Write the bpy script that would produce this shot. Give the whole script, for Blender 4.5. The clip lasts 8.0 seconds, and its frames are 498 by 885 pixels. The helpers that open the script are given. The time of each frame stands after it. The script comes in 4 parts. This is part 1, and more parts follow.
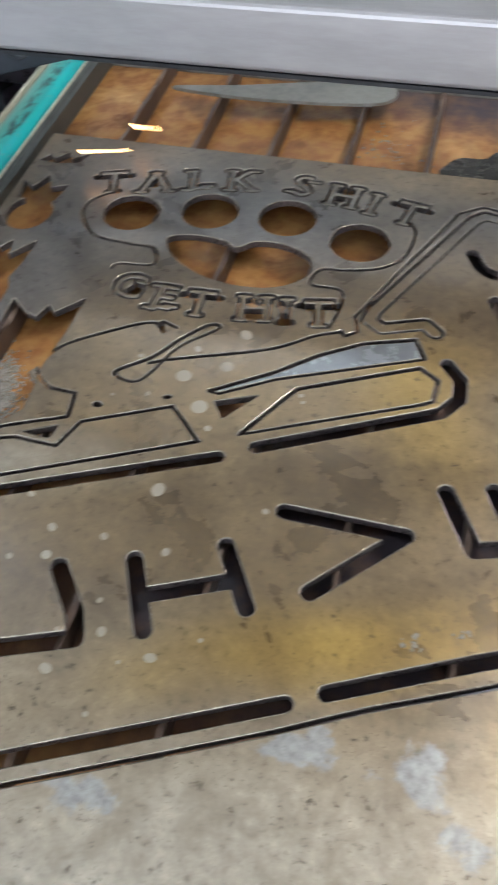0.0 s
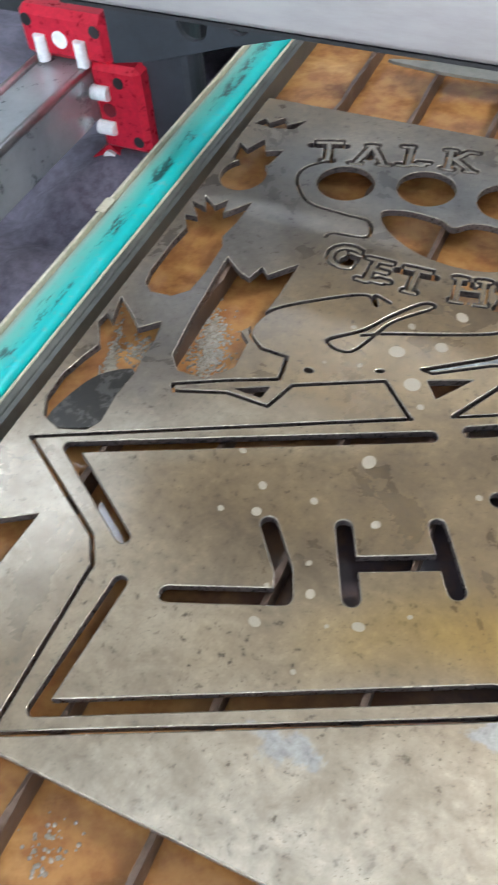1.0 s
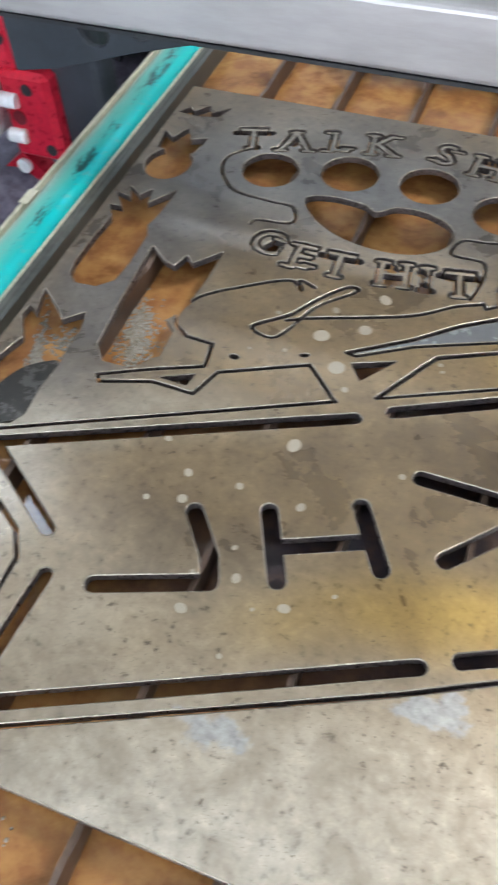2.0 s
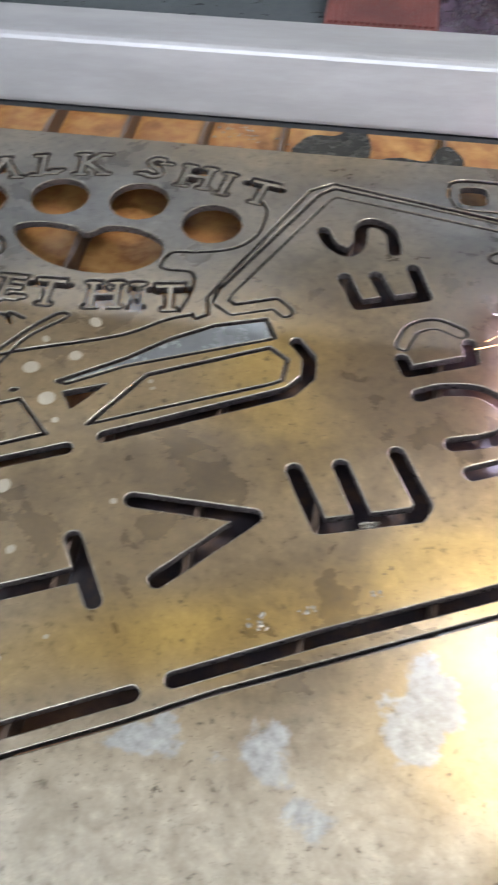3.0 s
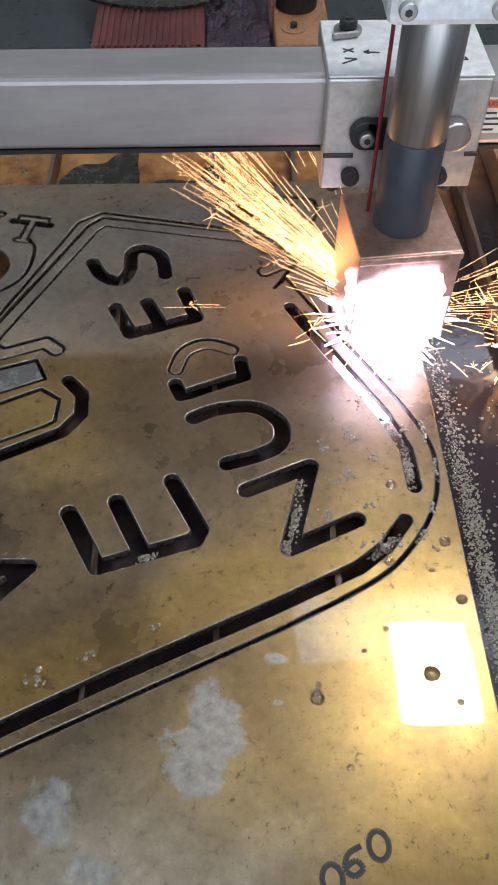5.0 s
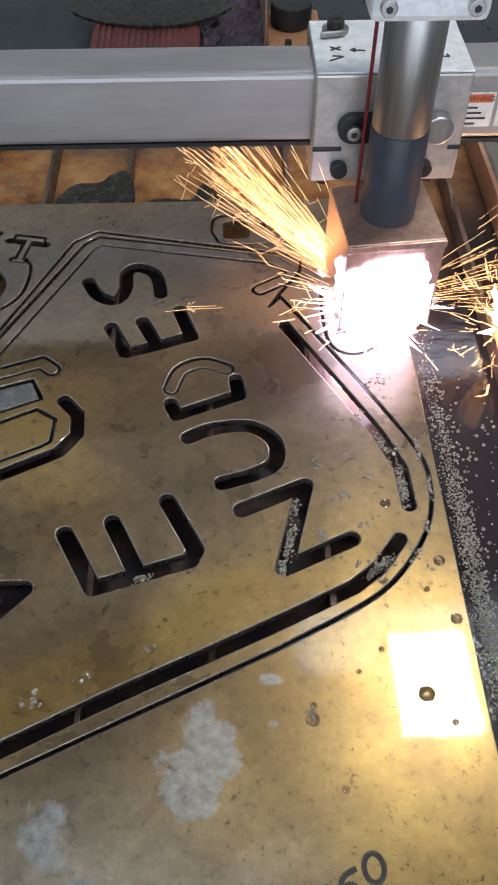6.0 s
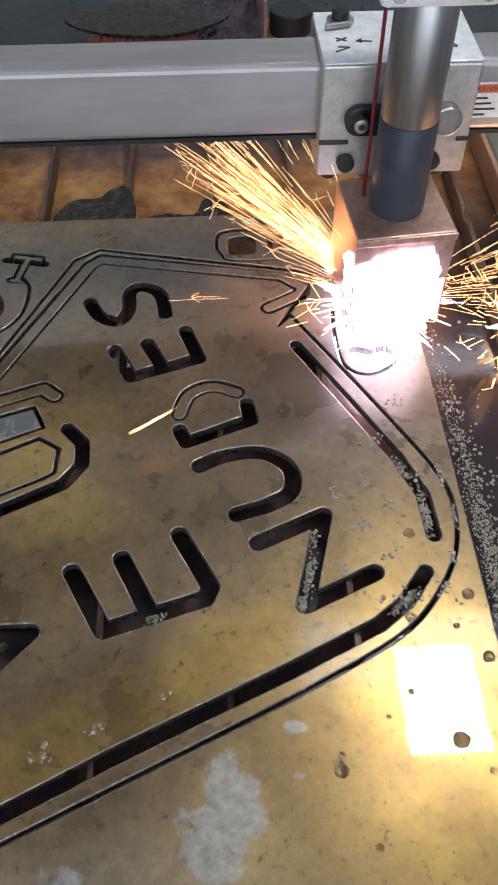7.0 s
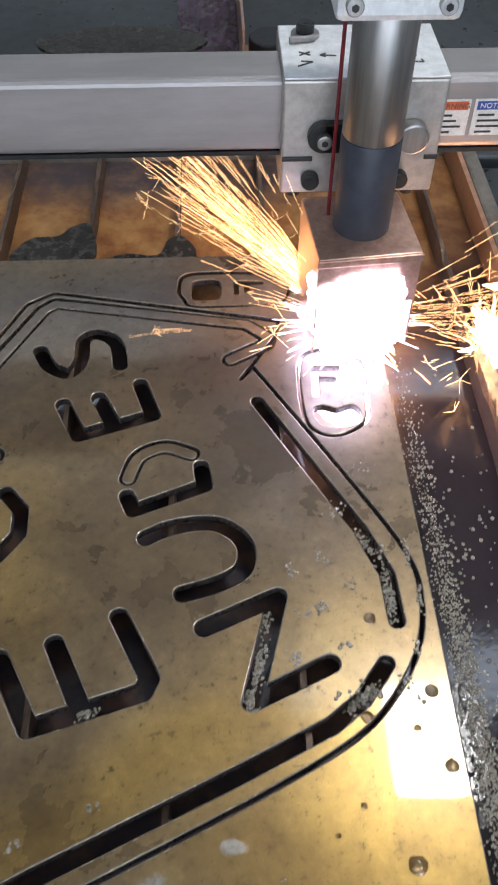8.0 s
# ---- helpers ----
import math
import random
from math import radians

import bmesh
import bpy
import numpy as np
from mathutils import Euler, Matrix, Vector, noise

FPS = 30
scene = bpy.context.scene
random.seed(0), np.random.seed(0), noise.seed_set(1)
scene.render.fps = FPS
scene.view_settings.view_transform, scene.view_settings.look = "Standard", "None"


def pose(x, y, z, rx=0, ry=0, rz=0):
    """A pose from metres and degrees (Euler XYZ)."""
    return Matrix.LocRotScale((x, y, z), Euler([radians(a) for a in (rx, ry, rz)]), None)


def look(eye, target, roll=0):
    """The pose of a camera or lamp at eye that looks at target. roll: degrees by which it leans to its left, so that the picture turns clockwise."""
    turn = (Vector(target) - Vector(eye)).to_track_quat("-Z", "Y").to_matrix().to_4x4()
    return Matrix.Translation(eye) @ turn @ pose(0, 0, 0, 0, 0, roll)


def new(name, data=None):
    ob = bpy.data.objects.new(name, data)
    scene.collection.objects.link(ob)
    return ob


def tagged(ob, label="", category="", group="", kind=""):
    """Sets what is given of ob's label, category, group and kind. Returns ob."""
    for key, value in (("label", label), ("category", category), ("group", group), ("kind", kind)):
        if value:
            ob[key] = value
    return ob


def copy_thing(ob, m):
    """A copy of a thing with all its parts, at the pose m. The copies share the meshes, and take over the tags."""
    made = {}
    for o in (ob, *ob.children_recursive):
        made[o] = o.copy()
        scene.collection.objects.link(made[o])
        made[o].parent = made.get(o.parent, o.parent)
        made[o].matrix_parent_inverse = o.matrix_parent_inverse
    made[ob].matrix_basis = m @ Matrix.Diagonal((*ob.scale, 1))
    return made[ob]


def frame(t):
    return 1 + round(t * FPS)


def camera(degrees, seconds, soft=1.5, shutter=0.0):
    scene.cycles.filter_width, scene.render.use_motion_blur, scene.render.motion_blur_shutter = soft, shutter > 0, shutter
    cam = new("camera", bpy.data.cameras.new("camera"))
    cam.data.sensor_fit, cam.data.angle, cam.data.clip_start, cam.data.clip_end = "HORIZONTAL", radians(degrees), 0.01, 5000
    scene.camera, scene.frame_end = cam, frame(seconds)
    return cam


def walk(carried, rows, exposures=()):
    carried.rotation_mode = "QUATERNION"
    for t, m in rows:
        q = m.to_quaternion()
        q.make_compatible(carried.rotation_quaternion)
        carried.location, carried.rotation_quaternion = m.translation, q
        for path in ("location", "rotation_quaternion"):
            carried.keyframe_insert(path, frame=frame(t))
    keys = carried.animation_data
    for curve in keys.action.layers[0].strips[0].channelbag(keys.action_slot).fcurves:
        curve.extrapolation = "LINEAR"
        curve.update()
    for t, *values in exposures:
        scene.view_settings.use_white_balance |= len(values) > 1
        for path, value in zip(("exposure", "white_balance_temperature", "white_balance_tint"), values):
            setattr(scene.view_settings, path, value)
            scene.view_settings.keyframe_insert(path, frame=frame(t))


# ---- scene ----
# The plate's top lies at z = 0; x runs along the gantry beam, y to the rear of the cutting table.
cam = camera(33.57, 8.0, soft=1.8, shutter=0.5)
PATH = [
    (0, (-0.0791, -0.3152, 0.4004), (-0.1759, -0.0193, 0.0092), -4.30),
    (0.5, (-0.1219, -0.3299, 0.4013), (-0.2486, -0.0489, 0.0076), -4.81),
    (1, (-0.1442, -0.3436, 0.3994), (-0.2930, -0.0751, 0.0047), -5.82),
    (1.2, (-0.1504, -0.3504, 0.3991), (-0.3032, -0.0847, 0.0040), -5.90),
    (2.3, (-0.0986, -0.3271, 0.3937), (-0.2054, -0.0444, -0.0046), -3.59),
    (2.5, (-0.0779, -0.3171, 0.3935), (-0.1710, -0.0293, -0.0046), -3.37),
    (3, (-0.0356, -0.3026, 0.3974), (-0.0856, -0.0055, -0.0017), -0.85),
    (3.5, (0.0018, -0.2902, 0.3997), (-0.0181, 0.0107, 0.0009), 0.05),
    (4, (0.0229, -0.2851, 0.4008), (0.0248, 0.0171, 0.0026), 1.03),
    (4.5, (0.0337, -0.2853, 0.4008), (0.0434, 0.0181, 0.0035), 0.73),
    (6, (0.0416, -0.2813, 0.4087), (0.0527, 0.0280, 0.0160), 0.14),
    (6.5, (0.0440, -0.2733, 0.4039), (0.0560, 0.0377, 0.0125), -0.26),
    (7, (0.0304, -0.2555, 0.3976), (0.0455, 0.0566, 0.0073), -0.23),
    (7.5, (0.0483, -0.2280, 0.3903), (0.0633, 0.0835, -0.0005), -0.32),
    (8, (0.0600, -0.2068, 0.3886), (0.0751, 0.1104, 0.0024), 0.45),
]
EXPOSURES = [(0.0, 0.16), (1.0, 0.5), (1.2, 0.5), (2.5, 0.48), (3.0, 0.4), (3.5, 0.18), (4.5, -0.5), (6.0, -0.66), (8.0, -0.56)]
walk(cam, [(t, look(eye, target, roll)) for t, eye, target, roll in PATH], EXPOSURES)

# ---- light ----
world = bpy.data.worlds.new("workshop_air")
scene.world = world
world.use_nodes = True
world.node_tree.nodes["Background"].inputs[0].default_value = (0.75, 0.85, 1.0, 1)
world.node_tree.nodes["Background"].inputs[1].default_value = 0.05
LAMP_STRENGTH, TASK_STRENGTH, ARC_STRENGTH, DOOR_STRENGTH = 8.5, 80.0, 14.0, 5.5


# ---- materials ----
def mat(name):
    m = bpy.data.materials.new(name)
    m.use_nodes = True
    return m, m.node_tree.nodes, m.node_tree.links, m.node_tree.nodes["Principled BSDF"]


def noise_tex(nt, scale, detail=6, rough=0.6, dist=0.0):
    n = nt.nodes.new("ShaderNodeTexNoise")
    n.inputs["Scale"].default_value, n.inputs["Detail"].default_value = scale, detail
    n.inputs["Roughness"].default_value, n.inputs["Distortion"].default_value = rough, dist
    return n


def ramp(nt, fac, stops):
    r = nt.nodes.new("ShaderNodeValToRGB")
    while len(r.color_ramp.elements) < len(stops):
        r.color_ramp.elements.new(0.5)
    for e, (p, c) in zip(r.color_ramp.elements, stops):
        e.position = p
        e.color = (*c, 1) if len(c) == 3 else c
    r.color_ramp.interpolation = "EASE"
    nt.links.new(fac, r.inputs[0])
    return r.outputs[0]


def grey(v):
    return (v, v, v)


def mix(nt, fac, a, b, kind="MIX"):
    n = nt.nodes.new("ShaderNodeMix")
    n.data_type, n.blend_type = "RGBA", kind
    for sock, v in ((n.inputs[0], fac), (n.inputs[6], a), (n.inputs[7], b)):
        if hasattr(v, "links"):
            nt.links.new(v, sock)
        elif isinstance(v, tuple):
            sock.default_value = (*v, 1)
        else:
            sock.default_value = v
    return n.outputs[2]


def math_node(nt, op, a, b):
    n = nt.nodes.new("ShaderNodeMath")
    n.operation = op
    for sock, v in zip(n.inputs, (a, b)):
        if hasattr(v, "links"):
            nt.links.new(v, sock)
        else:
            sock.default_value = v
    return n.outputs[0]


def blob(nt, x, y, rx, ry, edge=0.5, wobble=0.0, turn=0):
    """A soft round mask on the sheet: 1 at its middle, 0 beyond its radii (metres)."""
    tc = nt.nodes.new("ShaderNodeTexCoord")
    src = tc.outputs["Object"]
    if wobble:
        n = noise_tex(nt, 11, 2, 0.5)
        nt.links.new(src, n.inputs["Vector"])
        sub = nt.nodes.new("ShaderNodeVectorMath")
        sub.operation = "SUBTRACT"
        nt.links.new(n.outputs["Color"], sub.inputs[0])
        sub.inputs[1].default_value = (0.5, 0.5, 0.5)
        sc = nt.nodes.new("ShaderNodeVectorMath")
        sc.operation = "SCALE"
        sc.inputs["Scale"].default_value = wobble
        nt.links.new(sub.outputs[0], sc.inputs[0])
        add = nt.nodes.new("ShaderNodeVectorMath")
        add.operation = "ADD"
        nt.links.new(src, add.inputs[0])
        nt.links.new(sc.outputs[0], add.inputs[1])
        src = add.outputs[0]
    mp = nt.nodes.new("ShaderNodeMapping")
    mp.vector_type = "TEXTURE"
    mp.inputs["Location"].default_value = (x, y, 0)
    mp.inputs["Rotation"].default_value = (0, 0, radians(turn))
    mp.inputs["Scale"].default_value = (rx, ry, 1)
    nt.links.new(src, mp.inputs["Vector"])
    ln = nt.nodes.new("ShaderNodeVectorMath")
    ln.operation = "LENGTH"
    nt.links.new(mp.outputs[0], ln.inputs[0])
    mr = nt.nodes.new("ShaderNodeMapRange")
    mr.interpolation_type = "SMOOTHSTEP"
    mr.inputs["From Min"].default_value, mr.inputs["From Max"].default_value = 1 - edge, 1.12
    mr.inputs["To Min"].default_value, mr.inputs["To Max"].default_value = 1.0, 0.0
    nt.links.new(ln.outputs["Value"], mr.inputs["Value"])
    return mr.outputs["Result"]


def bump(nt, bsdf, height, strength=0.3, dist=0.001):
    b = nt.nodes.new("ShaderNodeBump")
    b.inputs["Strength"].default_value, b.inputs["Distance"].default_value = strength, dist
    nt.links.new(height, b.inputs["Height"])
    nt.links.new(b.outputs[0], bsdf.inputs["Normal"])


def on_object(nt, *nodes):
    tc = nt.nodes.new("ShaderNodeTexCoord")
    for n in nodes:
        nt.links.new(tc.outputs["Object"], n.inputs["Vector"])


def worn(name, a, b, rough=(0.3, 0.5), metal=0.0, scale=40, bump_strength=0.15, stretch=None):
    """Two-tone worn surface: broad patches, fine grain, uneven gloss."""
    m, nodes, links, bsdf = mat(name)
    nt = m.node_tree
    big, fine = noise_tex(nt, scale * 0.3, 5), noise_tex(nt, scale * 4, 6, 0.7)
    tc = nodes.new("ShaderNodeTexCoord")
    mp = nodes.new("ShaderNodeMapping")
    mp.inputs["Scale"].default_value = stretch or (1, 1, 1)
    links.new(tc.outputs["Object"], mp.inputs[0])
    for n in (big, fine):
        links.new(mp.outputs[0], n.inputs["Vector"])
    base = ramp(nt, big.outputs[0], [(0.32, a), (0.68, b)])
    base = mix(nt, 0.35, base, ramp(nt, fine.outputs[0], [(0.3, tuple(0.6 * v for v in a)), (0.7, tuple(min(1, 1.25 * v) for v in b))]))
    links.new(base, bsdf.inputs["Base Color"])
    links.new(ramp(nt, fine.outputs[0], [(0.3, grey(rough[0])), (0.7, grey(rough[1]))]), bsdf.inputs["Roughness"])
    bsdf.inputs["Metallic"].default_value = metal
    bump(nt, bsdf, fine.outputs[0], bump_strength, 0.0006)
    return m


def glow(name, colour, strength):
    m, nodes, links, bsdf = mat(name)
    bsdf.inputs["Base Color"].default_value = (*colour, 1)
    bsdf.inputs["Emission Color"].default_value = (*colour, 1)
    bsdf.inputs["Emission Strength"].default_value = strength
    return m


def sheet_steel():
    """Wet hot-rolled sheet: brown and amber rust film, grey mill scale, pale dried strip, soot and pits."""
    m, nodes, links, bsdf = mat("wet_steel_sheet")
    nt = m.node_tree
    big, mid, patch = noise_tex(nt, 4, 6, 0.6, 0.4), noise_tex(nt, 13, 8, 0.62, 0.3), noise_tex(nt, 42, 8, 0.68, 0.4)
    fine, grit = noise_tex(nt, 150, 6, 0.7, 0.2), noise_tex(nt, 520, 4, 0.7)
    on_object(nt, big, mid, patch, fine, grit)
    base = ramp(nt, big.outputs[0], [(0.25, (0.13, 0.085, 0.045)), (0.75, (0.31, 0.215, 0.12))])
    base = mix(nt, 0.55, base, ramp(nt, mid.outputs[0], [(0.28, (0.075, 0.05, 0.03)), (0.52, (0.225, 0.155, 0.082)), (0.74, (0.39, 0.275, 0.14))]))
    base = mix(nt, 0.22, base, ramp(nt, patch.outputs[0], [(0.25, (0.085, 0.058, 0.034)), (0.7, (0.37, 0.25, 0.11))]))

    def lay(tone, zones, wobble):
        out = base
        for x, y, rx, ry, turn, k in zones:
            out = mix(nt, math_node(nt, "MULTIPLY", blob(nt, x, y, rx, ry, 0.95, wobble, turn), k), out, tone)
        return out

    # grey mill scale towards the rear and along the side of the tank
    scale = ramp(nt, mid.outputs[0], [(0.3, (0.07, 0.072, 0.076)), (0.7, (0.18, 0.175, 0.17))])
    base = lay(scale, ((-0.25, 0.21, 0.27, 0.15, 0, 0.8), (-0.39, 0.08, 0.1, 0.3, 0, 0.75), (0.03, 0.24, 0.16, 0.1, 0, 0.85), (0.1, 0.15, 0.1, 0.14, 0, 0.6)), 0.07)
    # pale dried strip at the front
    pale = ramp(nt, patch.outputs[0], [(0.3, (0.39, 0.33, 0.25)), (0.7, (0.6, 0.53, 0.42))])
    base = lay(pale, ((-0.2, -0.3, 0.3, 0.115, 22, 0.95), (-0.4, -0.17, 0.07, 0.12, 0, 0.7), (-0.3, -0.2, 0.16, 0.07, 24, 0.35), (0.02, -0.21, 0.14, 0.085, 20, 0.6), (-0.33, -0.07, 0.14, 0.03, 24, 0.4)), 0.06)
    # amber rust film where the water has pooled
    amber = ramp(nt, mid.outputs[0], [(0.28, (0.23, 0.13, 0.03)), (0.7, (0.5, 0.31, 0.065))])
    base = lay(amber, ((0.13, -0.12, 0.13, 0.15, 0, 0.95), (-0.1, -0.13, 0.14, 0.035, 24, 0.75), (-0.08, 0.06, 0.06, 0.07, 0, 0.55), (0.02, -0.08, 0.14, 0.03, 24, 0.6), (0.12, -0.25, 0.08, 0.08, 0, 0.8), (0.05, -0.16, 0.1, 0.06, 20, 0.45), (-0.06, 0.0, 0.05, 0.05, 0, 0.4)), 0.05)
    # brown burnt bands and sooty clouds
    soot = ramp(nt, patch.outputs[0], [(0.25, (0.04, 0.028, 0.02)), (0.75, (0.12, 0.077, 0.04))])
    torn = ramp(nt, mid.outputs[0], [(0.3, grey(1)), (0.7, grey(0.5))])
    for x, y, rx, ry, turn, k in ((-0.1, -0.02, 0.13, 0.035, 24, 0.75), (-0.05, -0.085, 0.08, 0.03, 24, 0.6), (-0.275, -0.13, 0.06, 0.05, 0, 0.75), (-0.2, -0.05, 0.13, 0.03, 24, 0.5), (-0.22, -0.14, 0.06, 0.035, 24, 0.55), (0.02, -0.02, 0.07, 0.05, 0, 0.55), (0.0, 0.07, 0.1, 0.05, 24, 0.55), (0.06, 0.06, 0.05, 0.05, 0, 0.6), (-0.03, -0.13, 0.05, 0.02, 24, 0.4), (-0.05, 0.13, 0.06, 0.05, 0, 0.6), (0.1, -0.03, 0.03, 0.03, 0, 0.5)):
        spread = math_node(nt, "MULTIPLY", blob(nt, x, y, rx, ry, 0.95, 0.08, turn), torn)
        base = mix(nt, math_node(nt, "MULTIPLY", spread, k * 0.75), base, soot)
    # fine mottling all over, dark specks and rust pits in loose swarms
    base = mix(nt, 0.45, base, mix(nt, 1.0, base, ramp(nt, fine.outputs[0], [(0.3, grey(0.45)), (0.5, grey(0.95)), (0.7, grey(1.35))]), "MULTIPLY"))
    specks = math_node(nt, "MULTIPLY", ramp(nt, fine.outputs[0], [(0.34, grey(1)), (0.4, grey(0))]), ramp(nt, mid.outputs[0], [(0.38, grey(0.05)), (0.62, grey(0.7))]))
    base = mix(nt, specks, base, (0.05, 0.034, 0.018))
    pits = math_node(nt, "MULTIPLY", ramp(nt, grit.outputs[0], [(0.33, grey(0.85)), (0.4, grey(0))]), ramp(nt, patch.outputs[0], [(0.42, grey(0.0)), (0.62, grey(1))]))
    base = mix(nt, pits, base, (0.06, 0.038, 0.018))
    # dried, bare grey flakes towards the front
    crust = noise_tex(nt, 34, 10, 0.66, 0.3)
    on_object(nt, crust)
    zone = blob(nt, 0.02, -0.155, 0.036, 0.05, 0.9, 0.025)
    for x, y, rx, ry in ((-0.2, -0.235, 0.045, 0.022), (-0.1, -0.19, 0.05, 0.025), (-0.05, -0.18, 0.028, 0.045), (0.058, -0.116, 0.013, 0.008), (0.057, -0.138, 0.009, 0.006), (-0.03, -0.215, 0.026, 0.026), (-0.02, -0.25, 0.045, 0.026)):
        zone = math_node(nt, "MAXIMUM", zone, math_node(nt, "MULTIPLY", blob(nt, x, y, rx, ry, 0.9, 0.025), 0.85))
    flake = ramp(nt, math_node(nt, "ADD", math_node(nt, "MULTIPLY", zone, 0.5), crust.outputs[0]), [(0.8, grey(0)), (0.9, grey(1))])
    flake = math_node(nt, "MULTIPLY", flake, ramp(nt, zone, [(0.02, grey(0)), (0.25, grey(1))]))
    base = mix(nt, math_node(nt, "MULTIPLY", flake, 0.7), base, ramp(nt, fine.outputs[0], [(0.3, (0.25, 0.25, 0.245)), (0.7, (0.45, 0.45, 0.44))]))
    links.new(base, bsdf.inputs["Base Color"])
    wet = ramp(nt, mid.outputs[0], [(0.3, grey(0.24)), (0.7, grey(0.4))])
    film = blob(nt, 0.13, -0.14, 0.13, 0.14, 0.5, 0.03)
    dry = blob(nt, -0.22, -0.3, 0.3, 0.12, 0.6, 0.05, 22)
    rough = mix(nt, dry, mix(nt, film, wet, grey(0.28)), grey(0.44))
    links.new(mix(nt, math_node(nt, "MULTIPLY", flake, 0.8), rough, grey(0.5)), bsdf.inputs["Roughness"])
    bsdf.inputs["Metallic"].default_value = 0.45
    links.new(math_node(nt, "ADD", math_node(nt, "MULTIPLY", film, 0.5), 0.35), bsdf.inputs["Coat Weight"])
    links.new(mix(nt, film, grey(0.2), grey(0.035)), bsdf.inputs["Coat Roughness"])
    bsdf.inputs["Coat IOR"].default_value = 1.45
    h = mix(nt, 0.4, fine.outputs[0], grit.outputs[0])
    h = mix(nt, 0.35, h, patch.outputs[0])
    h = mix(nt, 0.3, h, flake)
    bump(nt, bsdf, h, 0.2, 0.0007)
    swell = noise_tex(nt, 60, 3)
    on_object(nt, swell)
    cb = nodes.new("ShaderNodeBump")
    cb.inputs["Strength"].default_value, cb.inputs["Distance"].default_value = 0.07, 0.0006
    links.new(swell.outputs[0], cb.inputs["Height"])
    links.new(cb.outputs[0], bsdf.inputs["Coat Normal"])
    return m


def rusty_water():
    """Thin water over orange sediment; deep and nearly black along the right side of the tank."""
    m, nodes, links, bsdf = mat("rusty_water")
    nt = m.node_tree
    a, b, c = noise_tex(nt, 9, 5, 0.6, 1.5), noise_tex(nt, 45, 6, 0.65), noise_tex(nt, 260, 4)
    on_object(nt, a, b, c)
    base = ramp(nt, a.outputs[0], [(0.3, (0.13, 0.045, 0.016)), (0.5, (0.34, 0.15, 0.05)), (0.7, (0.5, 0.27, 0.1))])
    base = mix(nt, 0.4, base, ramp(nt, b.outputs[0], [(0.35, (0.16, 0.055, 0.02)), (0.65, (0.52, 0.27, 0.09))]))
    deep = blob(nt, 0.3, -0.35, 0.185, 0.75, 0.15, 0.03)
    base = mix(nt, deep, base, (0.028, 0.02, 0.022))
    # shade under the sheet and at the rear, put into the water's colour
    shaded = blob(nt, -0.06, -0.05, 0.3, 0.17, 0.5, 0.06, 24)
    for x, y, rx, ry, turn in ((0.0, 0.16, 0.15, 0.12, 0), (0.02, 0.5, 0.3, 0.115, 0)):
        shaded = math_node(nt, "MAXIMUM", shaded, blob(nt, x, y, rx, ry, 0.4, 0.04, turn))
    base = mix(nt, math_node(nt, "MULTIPLY", shaded, ramp(nt, b.outputs[0], [(0.35, grey(1)), (0.7, grey(0.8))])), base, (0.062, 0.05, 0.056))
    links.new(base, bsdf.inputs["Base Color"])
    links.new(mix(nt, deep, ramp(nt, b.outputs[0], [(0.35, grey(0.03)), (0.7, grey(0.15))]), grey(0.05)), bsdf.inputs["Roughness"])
    bump(nt, bsdf, mix(nt, 0.15, b.outputs[0], c.outputs[0]), 0.14, 0.002)
    return m


def marked_enamel():
    """Turquoise enamel: vivid along the inner shoulder, chalky along the outer, scuffed black between them."""
    m, nodes, links, bsdf = mat("turquoise_enamel")
    nt = m.node_tree
    a, b = noise_tex(nt, 16, 7, 0.75), noise_tex(nt, 160, 5)
    tc = nodes.new("ShaderNodeTexCoord")
    mp = nodes.new("ShaderNodeMapping")
    mp.inputs["Scale"].default_value = (3.0, 0.9, 1)
    links.new(tc.outputs["Object"], mp.inputs[0])
    links.new(mp.outputs[0], a.inputs["Vector"])
    links.new(tc.outputs["Object"], b.inputs["Vector"])
    sep = nodes.new("ShaderNodeSeparateXYZ")
    links.new(tc.outputs["Object"], sep.inputs[0])
    across = math_node(nt, "ADD", math_node(nt, "MULTIPLY", math_node(nt, "ADD", sep.outputs[0], 0.4995), 28.0), math_node(nt, "MULTIPLY", math_node(nt, "SUBTRACT", a.outputs[0], 0.5), 0.35))
    base = ramp(nt, across, [(0.1, (0.3, 0.4, 0.33)), (0.35, (0.12, 0.44, 0.36)), (0.6, (0.03, 0.42, 0.37)), (0.7, (0.0, 0.44, 0.42))])
    band = ramp(nt, across, [(0.3, grey(0)), (0.5, grey(1)), (0.68, grey(1)), (0.75, grey(0))])
    scuff = math_node(nt, "MULTIPLY", ramp(nt, a.outputs[0], [(0.5, grey(0)), (0.58, grey(0.9))]), band)
    base = mix(nt, scuff, base, (0.015, 0.03, 0.03))
    base = mix(nt, ramp(nt, b.outputs[0], [(0.55, grey(0)), (0.7, grey(0.4))]), base, (0.2, 0.3, 0.25))
    links.new(base, bsdf.inputs["Base Color"])
    bsdf.inputs["Roughness"].default_value = 0.28
    bump(nt, bsdf, b.outputs[0], 0.08, 0.0005)
    return m


